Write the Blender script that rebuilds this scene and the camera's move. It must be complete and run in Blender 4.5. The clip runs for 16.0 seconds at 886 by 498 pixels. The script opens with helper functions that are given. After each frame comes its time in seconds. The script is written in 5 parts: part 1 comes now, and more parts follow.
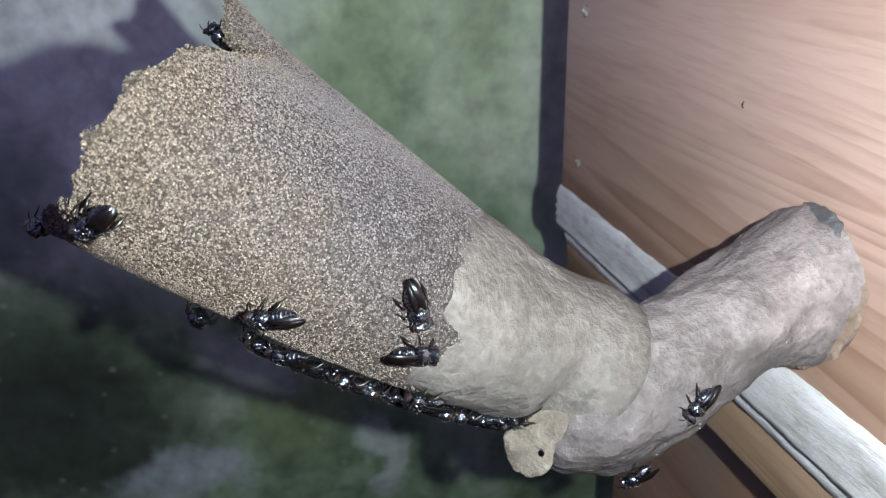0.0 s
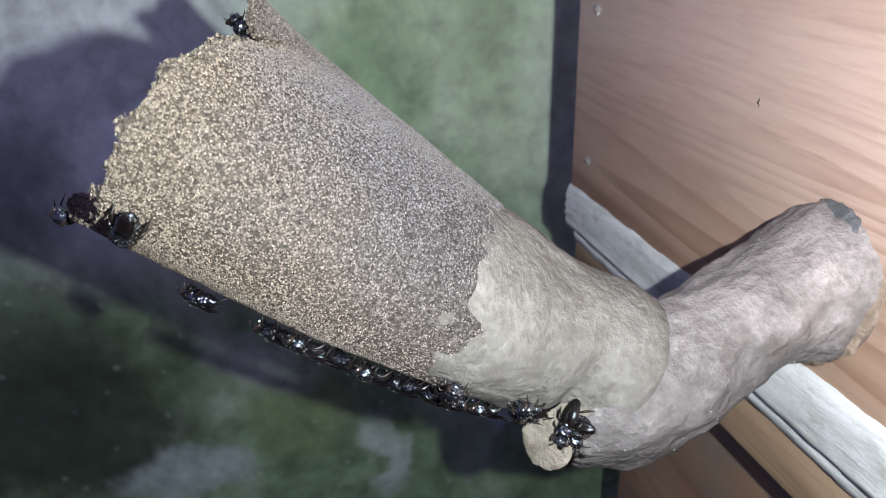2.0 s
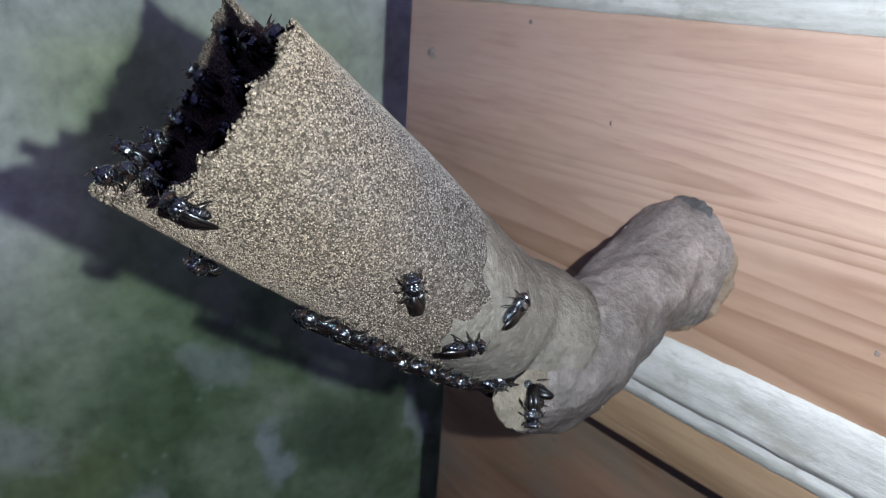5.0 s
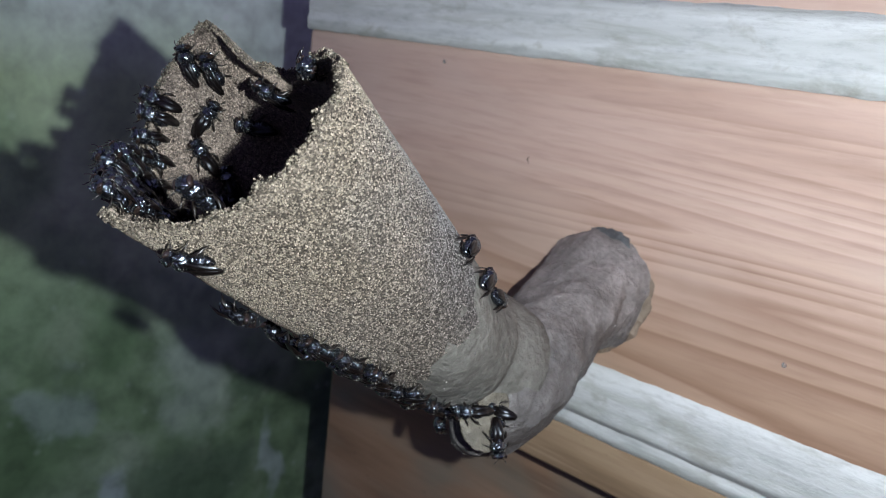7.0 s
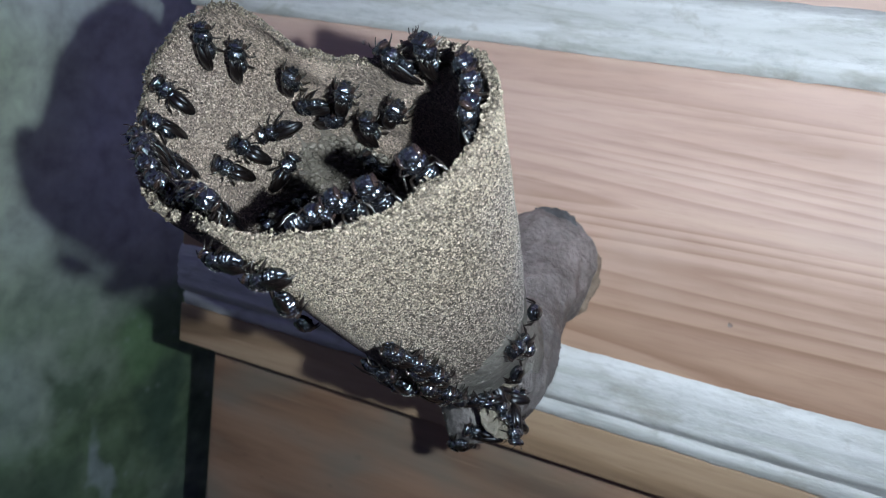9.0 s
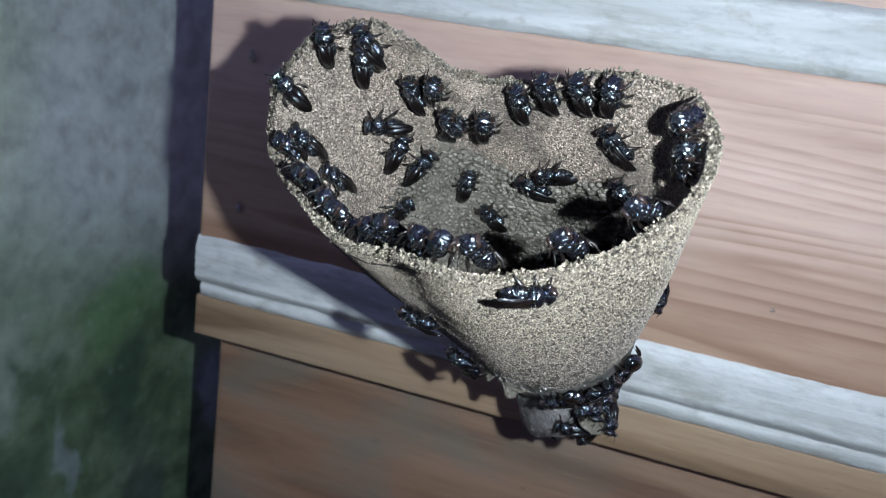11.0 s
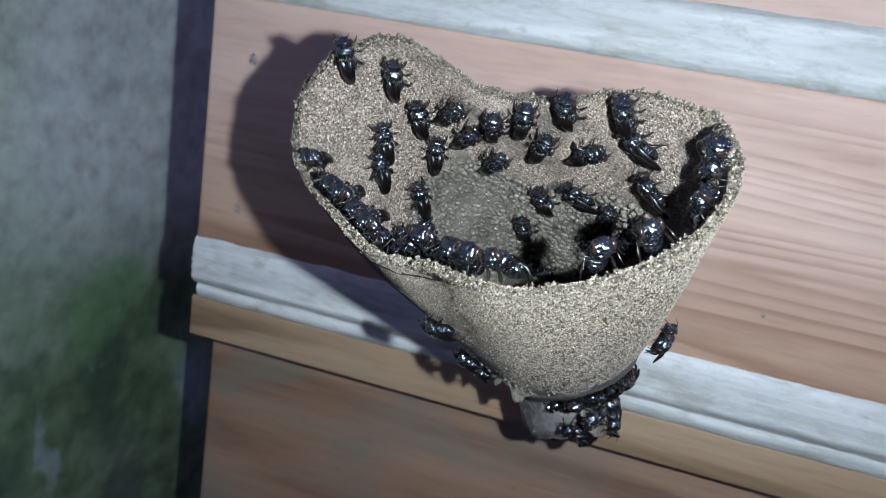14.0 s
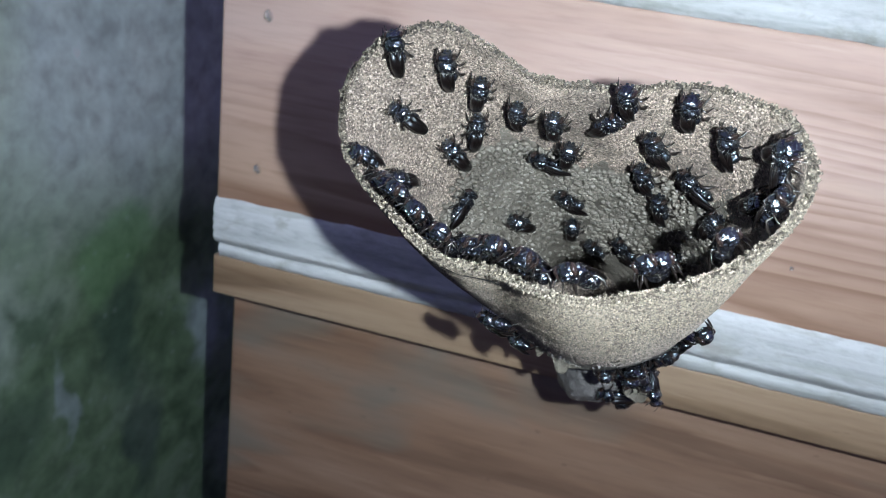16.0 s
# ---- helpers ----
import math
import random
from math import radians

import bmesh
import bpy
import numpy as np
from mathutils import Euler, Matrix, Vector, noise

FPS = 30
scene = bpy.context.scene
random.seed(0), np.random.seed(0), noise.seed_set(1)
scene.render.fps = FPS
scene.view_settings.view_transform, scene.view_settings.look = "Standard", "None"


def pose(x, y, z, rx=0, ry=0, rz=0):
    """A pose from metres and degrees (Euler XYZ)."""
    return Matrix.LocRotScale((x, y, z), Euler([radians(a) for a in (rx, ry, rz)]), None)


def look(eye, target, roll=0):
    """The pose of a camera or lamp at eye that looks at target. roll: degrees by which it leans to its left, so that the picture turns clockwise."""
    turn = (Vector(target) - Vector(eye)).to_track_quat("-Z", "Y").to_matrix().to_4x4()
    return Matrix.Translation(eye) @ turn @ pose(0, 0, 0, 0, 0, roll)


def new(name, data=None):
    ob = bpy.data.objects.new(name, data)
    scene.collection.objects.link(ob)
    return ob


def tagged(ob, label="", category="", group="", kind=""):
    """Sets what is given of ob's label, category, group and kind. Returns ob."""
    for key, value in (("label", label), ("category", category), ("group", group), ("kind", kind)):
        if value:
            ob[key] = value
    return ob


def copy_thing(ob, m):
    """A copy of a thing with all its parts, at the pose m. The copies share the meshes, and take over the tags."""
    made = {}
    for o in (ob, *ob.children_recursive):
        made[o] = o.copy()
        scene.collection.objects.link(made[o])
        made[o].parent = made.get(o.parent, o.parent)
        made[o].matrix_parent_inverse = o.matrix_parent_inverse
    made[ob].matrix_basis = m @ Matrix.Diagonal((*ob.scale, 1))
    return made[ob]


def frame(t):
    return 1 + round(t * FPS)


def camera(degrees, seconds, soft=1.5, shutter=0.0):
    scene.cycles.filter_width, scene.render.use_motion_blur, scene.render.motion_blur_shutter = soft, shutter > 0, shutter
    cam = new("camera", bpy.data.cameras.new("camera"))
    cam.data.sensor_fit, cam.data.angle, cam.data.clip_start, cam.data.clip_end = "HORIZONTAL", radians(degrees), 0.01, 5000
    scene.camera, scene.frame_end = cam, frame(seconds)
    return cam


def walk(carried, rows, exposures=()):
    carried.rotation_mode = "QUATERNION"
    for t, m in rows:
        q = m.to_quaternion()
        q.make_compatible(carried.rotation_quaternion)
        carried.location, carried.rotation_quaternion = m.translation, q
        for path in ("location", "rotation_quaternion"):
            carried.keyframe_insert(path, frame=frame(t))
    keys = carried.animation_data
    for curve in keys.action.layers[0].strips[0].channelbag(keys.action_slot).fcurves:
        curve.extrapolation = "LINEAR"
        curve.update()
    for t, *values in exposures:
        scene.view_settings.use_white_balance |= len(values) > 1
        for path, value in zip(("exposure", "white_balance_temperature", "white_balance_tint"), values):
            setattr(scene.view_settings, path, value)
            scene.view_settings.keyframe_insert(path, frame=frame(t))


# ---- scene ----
cam = camera(56.7, 16.0, soft=0.7)
cam.data.dof.use_dof, cam.data.dof.focus_distance, cam.data.dof.aperture_fstop = True, 0.096, 58.0
PATH = [
    (0, (0.02, 0.028, 1.016), (0.476, 1.802, 0.214), -1.4),
    (0.5, (0.02, 0.028, 1.015), (0.466, 1.8, 0.202), -1.2),
    (1, (0.02, 0.028, 1.015), (0.455, 1.802, 0.199), -1.3),
    (1.5, (0.019, 0.028, 1.015), (0.459, 1.804, 0.208), -1.3),
    (2, (0.017, 0.028, 1.015), (0.478, 1.804, 0.219), -1.0),
    (2.5, (0.014, 0.028, 1.015), (0.525, 1.794, 0.229), -0.5),
    (3, (0.013, 0.026, 1.016), (0.609, 1.765, 0.229), 0.6),
    (3.5, (0.01, 0.025, 1.016), (0.747, 1.721, 0.254), 1.5),
    (3.7, (0.006, 0.027, 1.014), (0.81, 1.702, 0.277), 1.7),
    (5.8, (-0.035, 0.033, 1.007), (1.262, 1.455, 0.461), 5.4),
    (6, (-0.037, 0.034, 1.007), (1.295, 1.43, 0.479), 5.8),
    (6.5, (-0.042, 0.038, 1.003), (1.375, 1.357, 0.499), 6.6),
    (7, (-0.042, 0.044, 1.005), (1.449, 1.284, 0.516), 6.9),
    (7.5, (-0.046, 0.052, 1.005), (1.53, 1.182, 0.519), 6.8),
    (8, (-0.05, 0.061, 1.004), (1.621, 1.05, 0.524), 7.1),
    (8.5, (-0.054, 0.069, 1.002), (1.691, 0.921, 0.525), 7.3),
    (9, (-0.059, 0.076, 1.002), (1.73, 0.835, 0.525), 7.5),
    (11.5, (-0.07, 0.106, 1.006), (1.779, 0.626, 0.449), 8.4),
    (12, (-0.071, 0.107, 1.005), (1.781, 0.62, 0.449), 8.9),
    (12.5, (-0.07, 0.108, 1.003), (1.782, 0.613, 0.444), 9.0),
    (13, (-0.07, 0.108, 1.005), (1.785, 0.605, 0.447), 9.1),
    (13.5, (-0.071, 0.108, 1.006), (1.789, 0.592, 0.454), 9.0),
    (14, (-0.073, 0.108, 1.007), (1.791, 0.584, 0.462), 9.1),
    (14.5, (-0.073, 0.109, 1.007), (1.789, 0.586, 0.456), 9.0),
    (15, (-0.075, 0.111, 1.008), (1.78, 0.58, 0.426), 9.0),
    (15.5, (-0.074, 0.114, 1.01), (1.767, 0.559, 0.366), 8.8),
    (16, (-0.072, 0.117, 1.014), (1.743, 0.535, 0.286), 8.0),
]
walk(cam, [(t, look(eye, target, roll)) for t, eye, target, roll in PATH],
     exposures=((0, 0.12, 6620, 10), (1.5, 0.26, 6620, 10), (3, 0.24, 6620, 10), (3.5, 0.0, 6600, 9.5), (6, -0.1, 6540, 8.5), (7.5, -0.22, 6380, 7.2), (9, -0.22, 6120, 5.8), (12, -0.01, 5990, 5), (14, 0.0, 5990, 5), (15, -0.04, 5990, 5), (16, 0.22, 6020, 5.2)))
TORCH_OFFSET = (0.0152, 0.0004, -0.004)


# ---- world and exposure ----
world = bpy.data.worlds.new("night_air")
scene.world = world
world.use_nodes = True
world.node_tree.nodes["Background"].inputs[0].default_value = (0.55, 0.48, 1.08, 1)
world.node_tree.nodes["Background"].inputs[1].default_value = 0.225
TORCH_POWER = 29000.0

# ---- the shape of the entrance tube ----
MOUTH = np.array((0.0114, 0.1276, 0.9913))
ROOT = np.array((0.0576, 0.1228, 0.9568))
AXIS = (MOUTH - ROOT) / np.linalg.norm(MOUTH - ROOT)
SIDE = np.cross(AXIS, (0.0, 0.0, 1.0))
SIDE = SIDE / np.linalg.norm(SIDE)
CREST = np.cross(SIDE, AXIS)
LIP_R = (18.33, -0.59, 1.45, 6.32, 0.63, 0.56, 1.95, 0.86, 0.72, -0.39, 1.36)
LIP_H = (-0.11, -2.64, -1.91, 0.18, 1.47, -1.31, 1.45, -1.38, -1.25, -0.72, -0.23)
NECK_R, SKIN, BELLY = 0.0094, 0.0009, 0.00046
CAP = 0.32
FLARE = (0.875, 0.434, 0.157)


def waves(terms, a, first=0, last=9):
    """A closed wavy line round the lip, in metres, from its terms in millimetres; first and last: the waves that count."""
    v = terms[0] if first == 0 else 0.0
    for k in range(max(first, 1), min(last, len(terms) // 2) + 1):
        v = v + terms[2 * k - 1] * np.cos(k * a) + terms[2 * k] * np.sin(k * a)
    return v * 0.001


def horn_point(u, a, inset=0.0):
    """A point of the horn: u from 0 at the elbow to 1 at the lip, a the angle round it (radians)."""
    u, a = np.asarray(u, float), np.asarray(a, float)
    b = np.clip(u, 1e-6, 1) ** (FLARE[0] + FLARE[1] * np.where(np.cos(a) < 0, 1.0, 0.55) * np.cos(a) + FLARE[2] * np.sin(a))
    cap = np.sqrt(np.clip(1 - np.clip(-u / CAP, 0, 1) ** 2, 0, 1))
    neck = NECK_R * (1 - 0.22 * np.clip(np.cos(a + 0.45), 0, 1))
    cheek = (np.clip(u, 0, 1) ** 0.7 - 0.7 * np.clip(u, 0, 1) ** 4) * np.exp(-((np.mod(a - 1.41, 2 * np.pi) - np.pi) / 0.49) ** 2)
    r = ((1 - b) * neck + b * waves(LIP_R, a, 0, 1) + b ** 1.25 * waves(LIP_R, a, 2, 2) + b ** 5 * waves(LIP_R, a, 3) + BELLY * np.sin(np.pi * np.clip(u, 0, 1)) + 0.0016 * cheek) * cap - inset
    h = u * np.linalg.norm(MOUTH - ROOT) + b * waves(LIP_H, a)
    sag = b * np.exp(-((np.mod(a + 2.3, 2 * np.pi) - 3.17) / 0.45) ** 2)
    return (np.array((0.0028, 0.0009, 0.0001)) * sag[..., None] + ROOT + AXIS * h[..., None] + SIDE * (r * np.cos(a))[..., None] + CREST * (r * np.sin(a))[..., None])


ARM = ((0.1040, 0.1218, 0.9615, 0.0128), (0.0985, 0.1217, 0.9612, 0.0122), (0.0920, 0.1212, 0.9595, 0.0107), (0.0840, 0.1200, 0.9562, 0.0102), (0.0760, 0.1196, 0.9530, 0.0110),
       (0.0690, 0.1196, 0.9508, 0.0116), (0.0625, 0.1190, 0.9500, 0.0108), (0.0580, 0.1176, 0.9500, 0.0080), (0.0555, 0.1176, 0.9500, 0.0035))


def arm_point(u, a, out=0.0):
    """A point of the arm between the box (u 0) and the elbow's rounded end (u 1)."""
    u, a = np.asarray(u, float), np.asarray(a, float)
    nodes = np.array(ARM)
    s = np.clip(u, 0, 1) * (len(nodes) - 1)
    i = np.clip(s.astype(int), 0, len(nodes) - 2)
    f = (s - i)[..., None]
    ext = np.vstack((2 * nodes[0] - nodes[1], nodes, 2 * nodes[-1] - nodes[-2]))
    p0, p1, p2, p3 = ext[i], ext[i + 1], ext[i + 2], ext[i + 3]
    p = 0.5 * (2 * p1 + (p2 - p0) * f + (2 * p0 - 5 * p1 + 4 * p2 - p3) * f * f + (3 * p1 - p0 - 3 * p2 + p3) * f ** 3)
    r = p[..., 3] + out
    across, up = np.array((0.08, 0.995, 0.0)), np.array((0.25, -0.02, 0.97))
    droop = 1 + 0.50 * np.exp(-((u - 0.46) / 0.2) ** 2) * (np.sin(a) < 0)
    lean = 1 - 0.5 * np.clip((u - 0.42) / 0.2, 0, 1) * (np.cos(a) > 0)
    return p[..., :3] + across * (r * np.cos(a) * lean)[..., None] + up * (r * np.sin(a) * droop)[..., None]


# ---- materials ----
def nodes_of(name):
    m = bpy.data.materials.new(name)
    m.use_nodes = True
    return m, m.node_tree.nodes, m.node_tree.links, m.node_tree.nodes["Principled BSDF"]


def ramp(nodes, links, src, stops):
    r = nodes.new("ShaderNodeValToRGB")
    el = r.color_ramp.elements
    while len(el) < len(stops):
        el.new(0.5)
    for e, (p, c) in zip(el, stops):
        e.position, e.color = p, (*c, 1)
    links.new(src, r.inputs[0])
    return r.outputs[0]


def coords(nodes, links, scale=(1, 1, 1), turn=(0, 0, 0)):
    c = nodes.new("ShaderNodeTexCoord")
    m = nodes.new("ShaderNodeMapping")
    m.inputs["Scale"].default_value = scale
    m.inputs["Rotation"].default_value = turn
    links.new(c.outputs["Object"], m.inputs[0])
    return m.outputs[0]


def noise_tex(nodes, links, vec, scale, detail=4.0, rough=0.55, twist=0.0):
    n = nodes.new("ShaderNodeTexNoise")
    n.inputs["Scale"].default_value, n.inputs["Detail"].default_value = scale, detail
    n.inputs["Roughness"].default_value, n.inputs["Distortion"].default_value = rough, twist
    links.new(vec, n.inputs["Vector"])
    return n.outputs["Fac"]


def voronoi(nodes, links, vec, scale, feature="F1"):
    n = nodes.new("ShaderNodeTexVoronoi")
    n.feature = feature
    n.inputs["Scale"].default_value = scale
    links.new(vec, n.inputs["Vector"])
    return n


def mixed(nodes, links, fac, a, b, how="MIX"):
    n = nodes.new("ShaderNodeMix")
    n.data_type, n.blend_type = "RGBA", how
    for sock, v in ((n.inputs[0], fac), (n.inputs[6], a), (n.inputs[7], b)):
        if isinstance(v, (int, float)):
            sock.default_value = v
        elif isinstance(v, tuple):
            sock.default_value = (*v, 1)
        else:
            links.new(v, sock)
    return n.outputs[2]


def bumped(nodes, links, bsdf, height, strength, distance, before=None):
    n = nodes.new("ShaderNodeBump")
    n.inputs["Strength"].default_value, n.inputs["Distance"].default_value = strength, distance
    links.new(height, n.inputs["Height"])
    if before:
        links.new(before, n.inputs["Normal"])
    links.new(n.outputs[0], bsdf.inputs["Normal"])
    return n.outputs[0]


def height_mask(nodes, links, low, high, wobble, scale=(20, 10, 20)):
    """White below low, black above high (heights in metres), the border wavering."""
    xyz = nodes.new("ShaderNodeSeparateXYZ")
    links.new(coords(nodes, links), xyz.inputs[0])
    n = noise_tex(nodes, links, coords(nodes, links, scale), 1.0, 4, 0.6, 0.3)
    add = nodes.new("ShaderNodeMath")
    add.operation = "MULTIPLY_ADD"
    links.new(n, add.inputs[0])
    add.inputs[1].default_value = wobble
    links.new(xyz.outputs[2], add.inputs[2])
    r = nodes.new("ShaderNodeMapRange")
    r.inputs["From Min"].default_value, r.inputs["From Max"].default_value = low + wobble / 2, high + wobble / 2
    r.inputs["To Min"].default_value, r.inputs["To Max"].default_value = 1.0, 0.0
    links.new(add.outputs[0], r.inputs["Value"])
    return r.outputs[0]


def wood(name, dark, mid, light, stain=None, damp=None, rough=0.6):
    """Weathered planed timber, the grain along y; damp: a darker band (low, high, tint)."""
    m, nodes, links, b = nodes_of(name)
    n1 = noise_tex(nodes, links, coords(nodes, links, (22, 7, 60)), 1.0, 5, 0.56, 0.6)
    n2 = noise_tex(nodes, links, coords(nodes, links, (60, 70, 700)), 1.0, 4, 0.6, 0.3)
    n3 = noise_tex(nodes, links, coords(nodes, links, (30, 18, 240)), 1.0, 3, 0.55, 0.9)
    c = ramp(nodes, links, n1, ((0.32, dark), (0.47, mid), (0.68, light)))
    band = ramp(nodes, links, n3, ((0.36, (0.84, 0.80, 0.78)), (0.5, (1, 1, 1)), (0.7, (1.05, 1.04, 1.03))))
    c = mixed(nodes, links, 0.22, c, band, "MULTIPLY")
    f = ramp(nodes, links, n2, ((0.3, (0.84, 0.81, 0.79)), (0.5, (1, 1, 1)), (0.78, (1.1, 1.09, 1.08))))
    c = mixed(nodes, links, 0.65, c, f, "MULTIPLY")
    rings = nodes.new("ShaderNodeMath")
    rings.operation = "MULTIPLY"
    links.new(noise_tex(nodes, links, coords(nodes, links, (6, 1.3, 32), (0.02, 0, 0)), 1.0, 2, 0.45, 0.15), rings.inputs[0])
    rings.inputs[1].default_value = 26.0
    ring = nodes.new("ShaderNodeMath")
    ring.operation = "FRACT"
    links.new(rings.outputs[0], ring.inputs[0])
    lines = ramp(nodes, links, ring.outputs[0], ((0.0, (1.03, 1.03, 1.03)), (0.45, (1, 1, 1)), (0.9, (0.73, 0.66, 0.61)), (1.0, (0.98, 0.97, 0.96))))
    where = ramp(nodes, links, noise_tex(nodes, links, coords(nodes, links, (9, 7, 34)), 1.0, 2, 0.5, 0.3), ((0.40, (0.15, 0.15, 0.15)), (0.64, (0.95, 0.95, 0.95))))
    c = mixed(nodes, links, where, c, mixed(nodes, links, 1.0, c, lines, "MULTIPLY"))
    scratch = noise_tex(nodes, links, coords(nodes, links, (300, 34, 700), (0.045, 0, 0)), 1.0, 3, 0.55, 0.2)
    scratch = ramp(nodes, links, scratch, ((0.63, (0, 0, 0)), (0.72, (0.55, 0.55, 0.55))))
    c = mixed(nodes, links, scratch, c, light)
    nick = noise_tex(nodes, links, coords(nodes, links, (500, 160, 420)), 1.0, 2, 0.5)
    nick = ramp(nodes, links, nick, ((0.24, (0.5, 0.5, 0.5)), (0.3, (0, 0, 0))))
    c = mixed(nodes, links, nick, c, dark)
    if stain:
        blot = noise_tex(nodes, links, coords(nodes, links, (30, 18, 40)), 1.0, 3, 0.5, 0.4)
        blot = ramp(nodes, links, blot, ((0.5, (0, 0, 0)), (0.68, (0.7, 0.7, 0.7))))
        c = mixed(nodes, links, blot, c, stain)
    if damp:
        wet = height_mask(nodes, links, damp[0], damp[1], 0.012, (20, 14, 60))
        soaked = mixed(nodes, links, 1.0, c, damp[2], "MULTIPLY")
        c = mixed(nodes, links, wet, c, mixed(nodes, links, 0.9, soaked, lines, "MULTIPLY"))
    links.new(c, b.inputs["Base Color"])
    b.inputs["Roughness"].default_value = rough
    first = bumped(nodes, links, b, n2, 0.2, 0.0003)
    bumped(nodes, links, b, n3, 0.15, 0.0005, first)
    return m


BOARD = wood("planed_board", (0.45, 0.312, 0.262), (0.50, 0.357, 0.305), (0.55, 0.408, 0.352), (0.52, 0.40, 0.355), (0.952, 0.982, (0.76, 0.71, 0.61)))
LEDGE = wood("ochre_timber", (0.17, 0.112, 0.066), (0.285, 0.20, 0.128), (0.36, 0.265, 0.18))
BASEWOOD = wood("dull_board", (0.135, 0.080, 0.050), (0.225, 0.137, 0.088), (0.295, 0.193, 0.132), (0.175, 0.163, 0.134))


def pale_sealant():
    m, nodes, links, b = nodes_of("pale_sealant")
    n1 = noise_tex(nodes, links, coords(nodes, links, (60, 14, 210)), 1.0, 5, 0.6, 0.6)
    n2 = noise_tex(nodes, links, coords(nodes, links, (300, 160, 520)), 1.0, 5, 0.7)
    n3 = noise_tex(nodes, links, coords(nodes, links, (100, 70, 120)), 1.0, 5, 0.65, 0.4)
    c = ramp(nodes, links, n1, ((0.3, (0.33, 0.345, 0.35)), (0.45, (0.47, 0.49, 0.50)), (0.65, (0.60, 0.62, 0.635))))
    g = ramp(nodes, links, n2, ((0.3, (0.6, 0.61, 0.62)), (0.5, (1, 1, 1))))
    c = mixed(nodes, links, 0.6, c, g, "MULTIPLY")
    dirt = ramp(nodes, links, n3, ((0.56, (0, 0, 0)), (0.7, (0.75, 0.75, 0.75))))
    c = mixed(nodes, links, dirt, c, (0.27, 0.265, 0.235))
    soil = noise_tex(nodes, links, coords(nodes, links, (50, 38, 260)), 1.0, 5, 0.7, 0.5)
    c = mixed(nodes, links, ramp(nodes, links, soil, ((0.5, (0, 0, 0)), (0.66, (0.8, 0.8, 0.8)))), c, (0.36, 0.375, 0.36))
    links.new(c, b.inputs["Base Color"])
    b.inputs["Roughness"].default_value = 0.55
    first = bumped(nodes, links, b, n2, 0.6, 0.0006)
    bumped(nodes, links, b, n1, 0.5, 0.0008, first)
    return m


PALE = pale_sealant()


